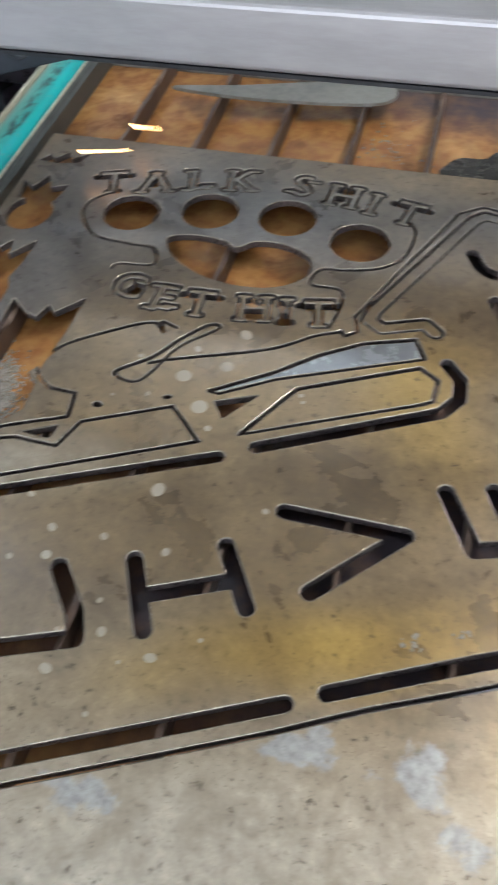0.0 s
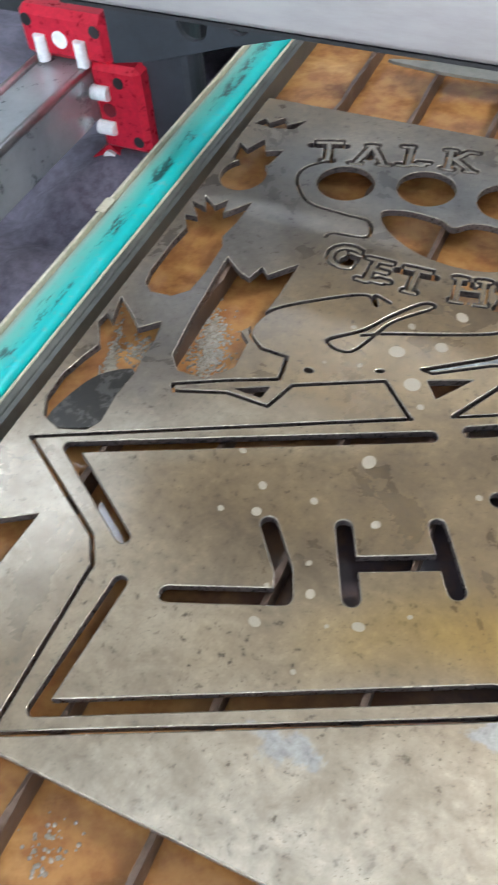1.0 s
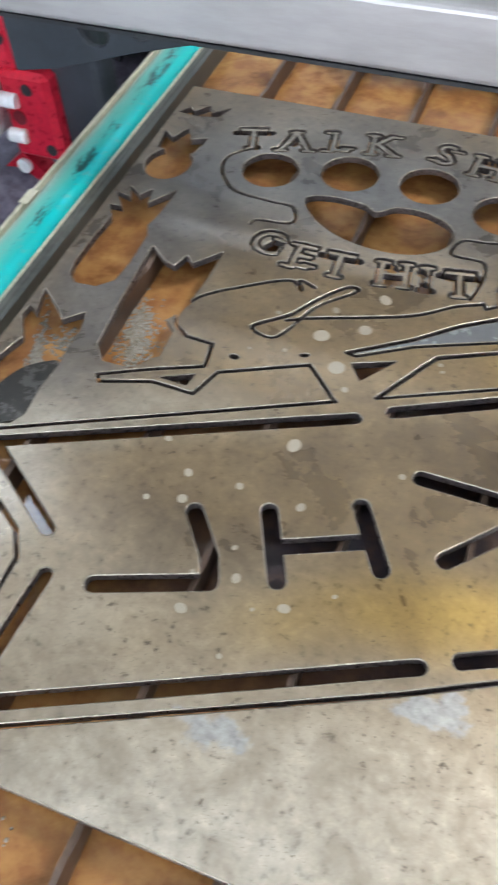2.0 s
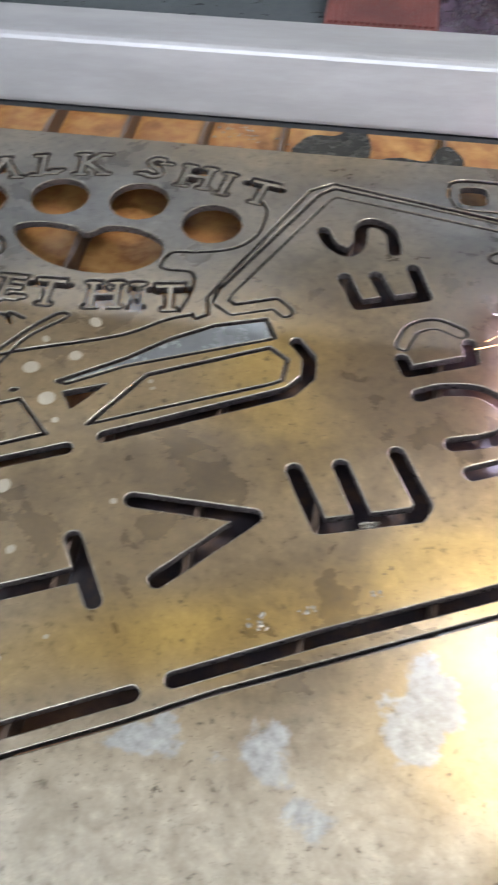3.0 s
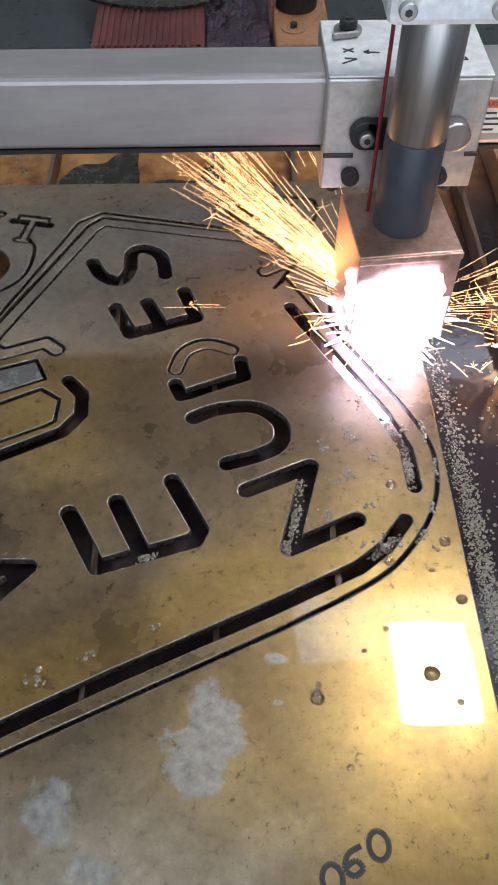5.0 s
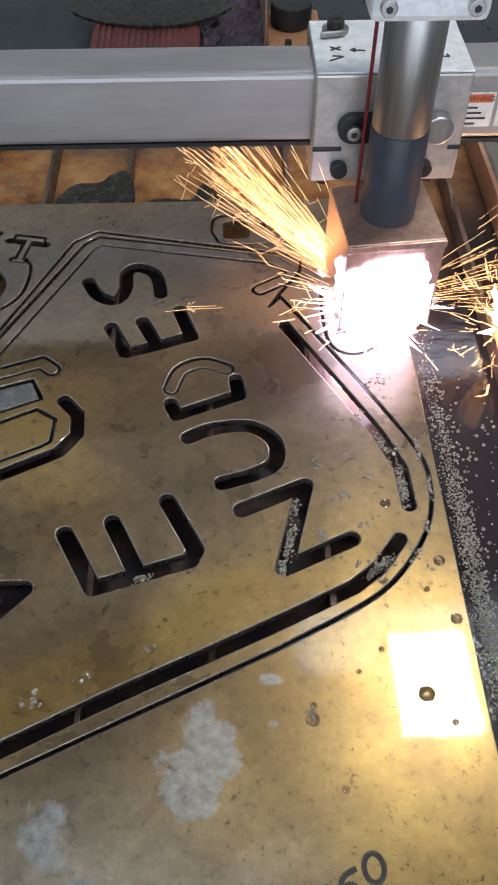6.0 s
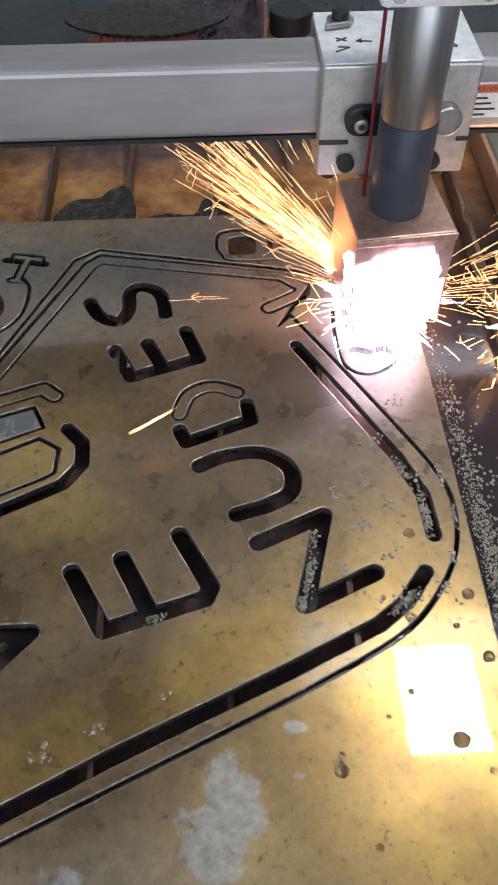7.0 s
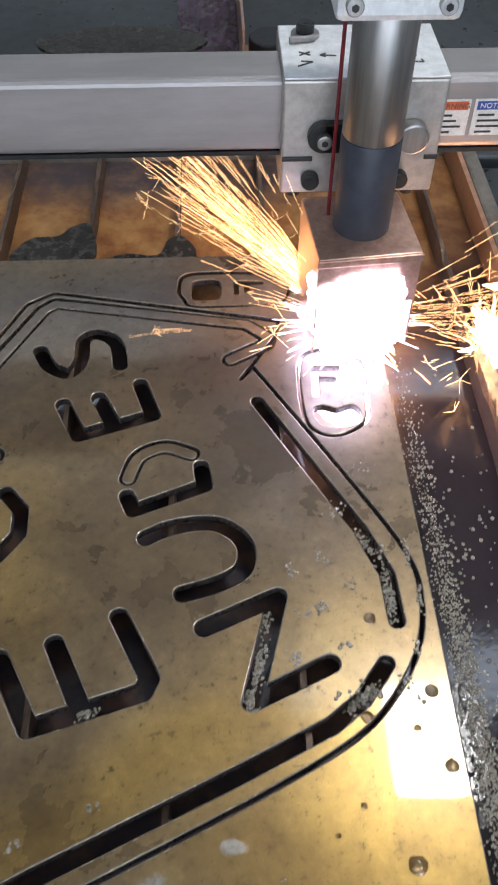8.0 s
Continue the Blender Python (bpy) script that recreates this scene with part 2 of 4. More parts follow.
STEEL = sheet_steel()
WATER = rusty_water()
ENAMEL = marked_enamel()
ALU = worn("satin_aluminium", (0.36, 0.335, 0.325), (0.39, 0.365, 0.355), (0.42, 0.48), 0.6, 8, 0.004, (0.2, 1, 1))
BURNT = worn("burnt_cut_edge", (0.05, 0.043, 0.046), (0.12, 0.095, 0.085), (0.2, 0.45), 0.4, 90, 0.4)
SHEEN_STEEL = worn("silver_sheen_steel", (0.2, 0.2, 0.195), (0.235, 0.235, 0.228), (0.22, 0.3), 0.4, 14, 0.02)
RIM = worn("bright_cut_rim", (0.2, 0.165, 0.12), (0.4, 0.34, 0.26), (0.12, 0.3), 0.5, 60, 0.1)
RAIL = worn("clear_anodised_rail", (0.42, 0.44, 0.45), (0.46, 0.48, 0.49), (0.25, 0.35), 0.5, 8, 0.01)
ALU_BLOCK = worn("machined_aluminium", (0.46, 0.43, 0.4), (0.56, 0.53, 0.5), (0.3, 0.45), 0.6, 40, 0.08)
ALU_WHITE = worn("pale_aluminium", (0.72, 0.73, 0.73), (0.8, 0.81, 0.81), (0.4, 0.55), 0.3, 40, 0.06)
CHROME = worn("turned_steel", (0.32, 0.31, 0.3), (0.44, 0.43, 0.42), (0.34, 0.42), 0.95, 60, 0.015, (1, 1, 0.06))
TORCH_GREY = worn("dark_torch_plastic", (0.035, 0.04, 0.055), (0.055, 0.06, 0.08), (0.4, 0.55), 0, 30, 0.08)
BLACK = worn("black_oxide", (0.012, 0.012, 0.013), (0.03, 0.03, 0.032), (0.35, 0.5), 0.2, 60, 0.1)
BLACK_PLATE = worn("black_powder_coat", (0.012, 0.016, 0.02), (0.03, 0.036, 0.045), (0.4, 0.6), 0, 60, 0.1)
COPPER = worn("heat_tinted_copper", (0.46, 0.27, 0.2), (0.66, 0.45, 0.36), (0.28, 0.45), 0.7, 45, 0.12)
RED = worn("red_anodised", (0.5, 0.012, 0.03), (0.68, 0.02, 0.05), (0.25, 0.4), 0.35, 30, 0.03)
RED_LINE = worn("red_cable", (0.13, 0.004, 0.01), (0.2, 0.008, 0.015), (0.4, 0.5), 0, 60, 0.02)
WHITE_PAINT = worn("white_print", (0.75, 0.75, 0.74), (0.85, 0.85, 0.84), (0.4, 0.5), 0, 40, 0.02)
SLAT_STEEL = worn("burnt_slat_steel", (0.07, 0.045, 0.032), (0.2, 0.13, 0.09), (0.35, 0.6), 0.4, 50, 0.3)
SCRAP = worn("grey_scrap_steel", (0.16, 0.15, 0.13), (0.26, 0.245, 0.21), (0.3, 0.5), 0.4, 30, 0.12)
DARK_SCRAP = worn("dark_wet_scrap", (0.025, 0.023, 0.02), (0.06, 0.052, 0.042), (0.15, 0.35), 0.4, 30, 0.1)
TANK_DARK = worn("grimy_tank_flange", (0.05, 0.052, 0.046), (0.12, 0.12, 0.1), (0.3, 0.55), 0.2, 25, 0.2)
TANK = worn("stained_tank_steel", (0.14, 0.12, 0.1), (0.27, 0.24, 0.2), (0.3, 0.55), 0.3, 25, 0.2)
TANK_RUST = worn("rust_stained_wall", (0.32, 0.15, 0.075), (0.52, 0.3, 0.18), (0.3, 0.5), 0.2, 25, 0.25)
PALE_EDGE = worn("yellowed_sealant", (0.45, 0.42, 0.3), (0.6, 0.56, 0.42), (0.4, 0.6), 0, 60, 0.15)
CLOTH = worn("dusty_dark_cover", (0.08, 0.072, 0.1), (0.26, 0.24, 0.3), (0.7, 0.9), 0, 20, 0.6)
DARK_DECK = worn("oily_dark_deck", (0.02, 0.024, 0.026), (0.06, 0.065, 0.07), (0.25, 0.5), 0.1, 15, 0.2)
RIB_RED = worn("red_brown_ribbed_panel", (0.09, 0.02, 0.016), (0.2, 0.05, 0.04), (0.35, 0.6), 0, 60, 0.3)
CONCRETE = worn("grey_concrete", (0.2, 0.2, 0.19), (0.34, 0.33, 0.31), (0.6, 0.85), 0, 8, 0.3)
PLASTER = worn("painted_block_wall", (0.5, 0.5, 0.48), (0.62, 0.62, 0.6), (0.7, 0.9), 0, 4, 0.2)
SPOT = worn("dried_water_spot", (0.34, 0.28, 0.2), (0.43, 0.365, 0.27), (0.35, 0.5), 0.1, 90, 0.05)
INK = worn("black_marker_ink", (0.02, 0.018, 0.016), (0.05, 0.045, 0.04), (0.5, 0.6), 0, 90, 0.02)
ORANGE = worn("orange_print", (0.6, 0.12, 0.04), (0.7, 0.16, 0.06), (0.4, 0.5), 0, 60, 0.02)
PAPER = worn("white_sticker", (0.7, 0.68, 0.64), (0.8, 0.78, 0.74), (0.35, 0.5), 0, 60, 0.02)
BLUE_PRINT = worn("blue_print", (0.03, 0.07, 0.3), (0.05, 0.1, 0.38), (0.4, 0.5), 0, 60, 0.02)
STRIKE = glow("burning_strike", (1.0, 0.7, 0.42), 22.0)
PLASMA = glow("plasma_arc", (0.8, 0.72, 1.0), ARC_STRENGTH)
SPARK = glow("hot_spark", (1.0, 0.52, 0.22), 11.0)
LAMP = glow("lamp_diffuser", (0.72, 0.835, 1.0), LAMP_STRENGTH)
TASK = glow("task_lamp_diffuser", (0.97, 0.97, 0.97), TASK_STRENGTH)
DAY = glow("daylight_in_doorway", (0.77, 0.86, 1.0), DOOR_STRENGTH)


def bubble_glass():
    m, nodes, links, bsdf = mat("bubble_film")
    n = noise_tex(m.node_tree, 300, 3)
    on_object(m.node_tree, n)
    links.new(ramp(m.node_tree, n.outputs[0], [(0.3, (0.5, 0.43, 0.33)), (0.7, (0.78, 0.71, 0.58))]), bsdf.inputs["Base Color"])
    bsdf.inputs["Roughness"].default_value = 0.03
    bsdf.inputs["Transmission Weight"].default_value = 0.6
    bsdf.inputs["IOR"].default_value = 1.2
    bsdf.inputs["Coat Weight"].default_value = 1.0
    return m


def clear_water():
    m, nodes, links, bsdf = mat("water_drop")
    n = noise_tex(m.node_tree, 400, 3)
    on_object(m.node_tree, n)
    links.new(ramp(m.node_tree, n.outputs[0], [(0.3, (0.8, 0.76, 0.68)), (0.7, (0.95, 0.93, 0.9))]), bsdf.inputs["Base Color"])
    bsdf.inputs["Roughness"].default_value = 0.01
    bsdf.inputs["Transmission Weight"].default_value = 1.0
    bsdf.inputs["IOR"].default_value = 1.33
    return m


CLEAR = clear_water()
FOAM = bubble_glass()


# ---- mesh helpers ----
def link_mesh(name, bm, material, parent=None, label="", smooth=False):
    me = bpy.data.meshes.new(name)
    bm.to_mesh(me)
    bm.free()
    me.materials.append(material)
    for p in me.polygons:
        p.use_smooth = smooth
    ob = new(name, me)
    if parent is not None:
        ob.parent = parent
    if label:
        tagged(ob, label)
    return ob


def part(name, bm, material, parent, label="", smooth=False):
    return link_mesh(name, bm, material, parent, label, smooth)


def box(x0, x1, y0, y1, z0, z1, bevel=0.0, bm=None, segments=2):
    bm = bm or bmesh.new()
    m = Matrix.Translation(((x0 + x1) / 2, (y0 + y1) / 2, (z0 + z1) / 2)) @ Matrix.Diagonal((x1 - x0, y1 - y0, z1 - z0, 1))
    verts = bmesh.ops.create_cube(bm, size=1, matrix=m)["verts"]
    if bevel:
        edges = list({e for v in verts for e in v.link_edges})
        bmesh.ops.bevel(bm, geom=edges, offset=bevel, segments=segments, affect="EDGES", profile=0.5)
    return bm


def rod(a, b, r, r2=None, n=20, bm=None, bevel=0.0):
    bm = bm or bmesh.new()
    a, b = Vector(a), Vector(b)
    m = Matrix.Translation((a + b) / 2) @ (b - a).to_track_quat("Z", "Y").to_matrix().to_4x4()
    out = bmesh.ops.create_cone(bm, cap_ends=True, segments=n, radius1=r, radius2=r if r2 is None else r2, depth=(b - a).length, matrix=m)
    if bevel:
        caps = [e for e in {e for v in out["verts"] for e in v.link_edges} if any(len(f.verts) > 4 for f in e.link_faces)]
        bmesh.ops.bevel(bm, geom=caps, offset=bevel, segments=2, affect="EDGES", profile=0.5)
    return bm


def socket_screw(name, parent, at, out, r, material, label=""):
    """A cap screw seen from its head, with a hexagon recess."""
    at, out = Vector(at), Vector(out).normalized()
    bm = rod(at, at + out * r * 1.1, r, n=24, bevel=r * 0.15)
    rod(at + out * r * 1.1, at + out * r * 1.14, r * 0.56, n=6, bm=bm)
    ob = part(name, bm, material, parent, label)
    part("socket", rod(at + out * r * 1.14, at + out * r * 1.18, r * 0.46, n=6), BLACK, ob, "dark hexagon socket")
    return ob


def thing(name, label, category, group="", kind=""):
    return tagged(new(name), label, category, group, kind)


# ---- cut sheet: outline field in millimetres ----
STEP = 0.6
X0, X1, Y0, Y1 = -441.0, 168.0, -290.0, 294.0
GX = np.arange(X0 - 4, X1 + 4, STEP)
GY = np.arange(Y0 - 4, Y1 + 4, STEP)
FIELD = np.minimum(np.minimum(GX - X0, X1 - GX)[:, None], np.minimum(GY - Y0, Y1 - GY)[None, :])


def window(xs, ys, pad):
    i0, i1 = np.searchsorted(GX, (min(xs) - pad, max(xs) + pad))
    j0, j1 = np.searchsorted(GY, (min(ys) - pad, max(ys) + pad))
    return slice(i0, i1), slice(j0, j1)


def far_from(points, sl, closed=False):
    gx, gy = GX[sl[0]][:, None], GY[sl[1]][None, :]
    d = np.full((gx.shape[0], gy.shape[1]), 1e9)
    pts = list(points) + ([points[0]] if closed else [])
    for (ax, ay), (bx, by) in zip(pts, pts[1:]):
        ux, uy = bx - ax, by - ay
        s = np.clip(((gx - ax) * ux + (gy - ay) * uy) / (ux * ux + uy * uy + 1e-9), 0, 1)
        d = np.minimum(d, np.hypot(gx - ax - s * ux, gy - ay - s * uy))
    return d


def carve(sl, d):
    FIELD[sl] = np.minimum(FIELD[sl], d)


def smooth_path(points, closed=False, n=7):
    """A flowing line through its points."""
    p = [np.array(q, float) for q in points]
    out, m = [], len(p)
    for i in range(m if closed else m - 1):
        if closed:
            a, b, c, d = p[i - 1], p[i], p[(i + 1) % m], p[(i + 2) % m]
        else:
            a, b, c, d = p[max(i - 1, 0)], p[i], p[i + 1], p[min(i + 2, m - 1)]
        for k in range(n):
            s = k / n
            out.append(0.5 * (2 * b + (c - a) * s + (2 * a - 5 * b + 4 * c - d) * s * s + (3 * b - a - 3 * c + d) * s ** 3))
    return [tuple(q) for q in out] + ([] if closed else [tuple(p[-1])])


def slot(points, r=4.4, curved=False):
    """A cut-out stroke with round ends."""
    pts = smooth_path(points) if curved else points
    sl = window([p[0] for p in pts], [p[1] for p in pts], r + 4)
    carve(sl, far_from(pts, sl) - r)


def kerf(points, closed=False, curved=False, w=1.15):
    """A torch cut: a narrow gap along a line."""
    pts = smooth_path(points, closed) if curved else list(points)
    sl = window([p[0] for p in pts], [p[1] for p in pts], w + 4)
    carve(sl, far_from(pts, sl, closed) - w)


def uncleared_slot(points, r=4.5, w=1.0):
    """A slot that is cut all round while its strip still lies in it."""
    sl = window([p[0] for p in points], [p[1] for p in points], r + 6)
    carve(sl, np.abs(far_from(points, sl) - r) - w)


def opening(points, curved=False):
    pts = smooth_path(points, True) if curved else list(points)
    sl = window([p[0] for p in pts], [p[1] for p in pts], 4)
    gx, gy = GX[sl[0]][:, None], GY[sl[1]][None, :]
    inside = np.zeros((gx.shape[0], gy.shape[1]), bool)
    for (ax, ay), (bx, by) in zip(pts, pts[1:] + pts[:1]):
        if ay != by:
            inside ^= ((ay > gy) != (by > gy)) & (gx < (bx - ax) * (gy - ay) / (by - ay) + ax)
    d = far_from(pts, sl, True)
    carve(sl, np.where(inside, -d, d))


def disc(x, y, rx, ry, turn=0):
    a = radians(turn)
    opening([(x + rx * math.cos(k) * math.cos(a) - ry * math.sin(k) * math.sin(a), y + rx * math.cos(k) * math.sin(a) + ry * math.sin(k) * math.cos(a)) for k in np.linspace(0, 2 * math.pi, 40)[:-1]])


def letter_lines(text, size, x, y, turn, fat=0.0):
    """The outline edges of a built-in letter, in millimetres on the sheet."""
    cu = bpy.data.curves.new("letter", "FONT")
    cu.body, cu.size, cu.align_x, cu.align_y, cu.fill_mode, cu.resolution_u, cu.offset = text, size, "CENTER", "CENTER", "NONE", 3, fat
    ob = bpy.data.objects.new("letter", cu)
    me = ob.to_mesh()
    c, s = math.cos(radians(turn)), math.sin(radians(turn))
    v = [(x + p.co.x * c - p.co.y * s, y + p.co.x * s + p.co.y * c) for p in me.vertices]
    lines = [(v[e.vertices[0]], v[e.vertices[1]]) for e in me.edges]
    ob.to_mesh_clear()
    bpy.data.objects.remove(ob)
    bpy.data.curves.remove(cu)
    return lines


FEET = {"T": ((0, -1), (-1, 0.6), (1, 0.6)), "A": ((-1, -1), (1, -1), (0, 1)), "L": ((-0.75, 1), (0.8, -0.55), (-0.9, -1)), "K": ((-0.8, 1), (-0.8, -1), (0.9, 1), (0.95, -1)), "H": ((-0.9, 1), (-0.9, -1), (0.9, 1), (0.9, -1)), "I": ((0, 1), (0, -1)), "E": ((-0.8, 1), (-0.8, -1), (0.85, -0.6)), "S": ((0.8, 0.6), (-0.8, -0.6)), "G": ((0.7, -0.2), (0.8, 0.6))}


def cut_letter(text, size, x, y, turn, w=1.0, fat=1.1):
    """A slab letter: the built-in outline, fattened, with a foot at each stroke's end, cut round but left in place."""
    lines = letter_lines(text, size, x, y, turn)
    half_w, half_h = {"I": 0.0, "T": 0.27, "A": 0.3, "K": 0.27}.get(text, 0.25) * size, 0.355 * size
    c, s = math.cos(radians(turn)), math.sin(radians(turn))
    sl = window([p[0] for l in lines for p in l], [p[1] for l in lines for p in l], 9)
    gx, gy = GX[sl[0]][:, None], GY[sl[1]][None, :]
    d = np.full((gx.shape[0], gy.shape[1]), 1e9)
    inside = np.zeros(d.shape, bool)
    for (ax, ay), (bx, by) in lines:
        d = np.minimum(d, far_from([(ax, ay), (bx, by)], sl))
        if ay != by:
            inside ^= ((ay > gy) != (by > gy)) & (gx < (bx - ax) * (gy - ay) / (by - ay) + ax)
    d = np.where(inside, -d, d) - fat
    for fx, fy in FEET[text]:
        px, py = fx * half_w, fy * half_h * 0.94
        ends = [(x + (px + k) * c - py * s, y + (px + k) * s + py * c) for k in (-0.11 * size, 0.11 * size)]
        d = np.minimum(d, far_from(ends, sl) - 2.4)
    carve(sl, np.abs(d) - w)


# arrow sign: its stacked letters
slot([(-260, -121), (-241, -145), (-235, -159)], 5.0), slot([(-235, -160), (-293, -182)], 5.0)
slot([(-220, -107), (-201, -147)], 4.9), slot([(-209, -128), (-163, -108)], 4.7), slot([(-172, -87), (-151, -122)], 4.9)
slot([(-145, -57), (-75, -58), (-120, -105)], 5.0)
slot([(-56, -23), (-37, -59), (17, -43), (20, -36), (3, -2)], 5.0), slot([(-29, -16), (-13, -50)], 5.0)
slot([(47, -10), (86, 7), (70, -50), (110, -32)], 5.0)
slot([(15, 46), (31, 53), (54, 54), (69, 42), (69, 25), (56, 16), (36, 10)], 5.0, True)
uncleared_slot(smooth_path([(3, 88), (9, 104), (24, 111), (40, 105)]), 4.6, 0.8), slot([(3, 75), (7, 65), (48, 81), (46, 95)], 4.7)
slot([(-41, 148), (-29, 122), (16, 137), (7, 164)], 4.9), slot([(-19, 153), (-8, 130)], 4.9)
slot([(-61, 197), (-53, 182), (-40, 176), (-33, 188), (-33, 206), (-24, 212), (-11, 203), (-7, 182)], 4.9, True)
# arrow sign: border slots
slot([(-194, -27), (-397, -116), (-334, -160)], 4.2)
slot([(-321, -186), (-325, -264), (-119, -168)], 4.2)
slot([(-100, -158), (-28, -124), (59, -86), (108, -63), (124, -51), (138, -33)], 4.2)
slot([(147, -10), (146, 18), (135, 47), (112, 90), (82, 146)], 4.2)
slot([(-173, -15), (-66, 37), (-56, 51), (-57, 68), (-67, 80)], 4.4)
uncleared_slot([(-78, 108), (-86, 115), (-114, 105), (-124, 112), (-122, 122), (-64, 238), (-56, 245), (78, 218), (92, 205), (90, 198), (66, 184)], 5.0)
# arrow sign: outer cut
kerf([(-209, -18), (-425, -118), (-351, -166), (-341, -182), (-339, -284), (-123, -184), (-78, -161), (64, -98)])
kerf([(64, -98), (115, -72), (139, -51), (156, -24), (162, 4), (158, 32), (133, 82), (81, 176)], curved=True)
kerf([(81, 176), (72, 166), (97, 205), (100, 222), (-58, 256), (-76, 244), (-134, 114), (-130, 98), (-138, 92), (-141, 97)])
# long silhouette beside the sign
kerf([(-320, 4), (-334, 17), (-327, 42), (-295, 66), (-272, 78), (-262, 70), (-266, 80), (-254, 76)], curved=True)
kerf([(-282, 27), (-263, 23), (-247, 58), (-225, 81), (-232, 84), (-248, 66), (-262, 45)], True, True)
kerf([(-262, 40), (-246, 47), (-186, 69), (-158, 88), (-141, 96)], curved=True)
kerf([(-215, 24), (-177, 49), (-151, 71), (-124, 88), (-90, 99), (-82, 82), (-175, 43), (-208, 23)], True)
kerf([(-186, -7), (-159, 38), (-84, 73), (-71, 64), (-72, 46), (-78, 42)], True)
kerf([(-320, 4), (-301, 3), (-298, -17), (-329, -30), (-362, -46), (-358, -51), (-325, -40), (-296, -41), (-288, -19), (-234, 6), (-211, -17)])
opening([(-209, 16), (-182, 27), (-200, 3)])
opening([(-322, -35), (-301, -25), (-303, -36)])
disc(-283, -3, 3.2, 2.2), disc(-240, 13, 3, 1.6, 20)
# four-finger shape with its lettered lugs
for hx, hy in ((-331, 196), (-269, 210), (-206, 213), (-145, 194)):
    disc(hx, hy, 23, 22.5)
opening([(-292, 170), (-274, 178), (-248, 176), (-236, 170), (-222, 180), (-200, 180), (-178, 168), (-177, 148), (-196, 132), (-224, 128), (-254, 134), (-280, 150)], True)
kerf([(-353, 222), (-369, 205), (-369, 186), (-350, 163), (-318, 158), (-298, 156), (-293, 138), (-318, 134), (-322, 128)], curved=True)
kerf([(-113, 226), (-106, 214), (-109, 186), (-124, 168), (-150, 160), (-168, 157), (-172, 140), (-150, 138), (-146, 122), (-150, 98)], curved=True)
for ch, lx, ly, turn in (("T", -360, 233, 16), ("A", -325, 240, 13), ("L", -290, 249, 10), ("K", -255, 255, 8), ("S", -203, 256, 0), ("H", -168, 250, -6), ("I", -143, 244, -9), ("T", -114, 237, -12)):
    cut_letter(ch, 39, lx, ly, turn)
for ch, lx, ly, turn in (("G", -302, 111, -6), ("E", -273, 104, -2), ("T", -246, 104, 2), ("H", -206, 107, 8), ("I", -183, 109, 9), ("T", -160, 111, 10)):
    cut_letter(ch, 36, lx, ly, turn)
for hx, hy in ((-208, 112), (-205, 100), (-187, 114), (-183, 102), (-168, 116), (-325, 236), (-296, 108), (-168, 257), (-170, 245)):
    disc(hx, hy, 4.0, 4.5, 15)
# fruit and leaf openings
opening([(-426, 35), (-429, 48), (-429, 81), (-427, 103), (-436, 117), (-425, 117), (-438, 134), (-424, 130), (-431, 144), (-418, 134), (-411, 145), (-408, 127), (-392, 148), (-393, 121), (-396, 102), (-391, 91), (-390, 60), (-392, 39), (-402, 29), (-418, 28)])
disc(-414, 180, 19, 22)
opening([(-432, 198), (-436, 222), (-426, 214), (-418, 232), (-410, 216), (-396, 222), (-400, 198)])
opening([(-436, 252), (-430, 262), (-424, 256), (-414, 268), (-408, 258), (-394, 270), (-400, 254), (-418, 250)])
opening([(-364, -34), (-374, -22), (-378, 15), (-382, 82), (-366, 69), (-357, 66), (-353, 80), (-346, 73), (-329, 92), (-330, 55), (-333, 26), (-340, 14), (-331, 6), (-330, -18), (-344, -34)])
opening([(-427, -100), (-434, -86), (-435, -64), (-431, -47), (-426, -32), (-438, -13), (-437, -3), (-429, -9), (-436, 16), (-418, 1), (-409, -9), (-396, 3), (-392, -14), (-392, -33), (-390, -46), (-392, -68), (-390, -91), (-395, -100), (-412, -106)])
opening([(-441, -178), (-420, -170), (-416, -182), (-388, -165), (-392, -218), (-414, -200), (-441, -214)])
# two keyring tags
kerf([(34, 247), (31, 258), (40, 274), (100, 272), (110, 262), (109, 250), (98, 240), (44, 238)], True, True)
opening([(42, 266), (58, 267), (61, 256), (58, 246), (42, 246), (40, 256)], True)
for a, b in (((72, 252), (72, 264)), ((72, 264), (90, 263)), ((80, 254), (80, 263))):
    slot([a, b], 1.8)
kerf([(112, 128), (128, 116), (148, 126), (152, 145), (151, 182), (138, 192), (116, 188), (110, 170)], True, True)
opening([(117, 138), (123, 142), (132, 139), (142, 142), (147, 134), (142, 125), (122, 125)], True)
slot([(120, 152), (121, 174), (136, 174)], 2.2), slot([(121, 164), (132, 164)], 2.0)


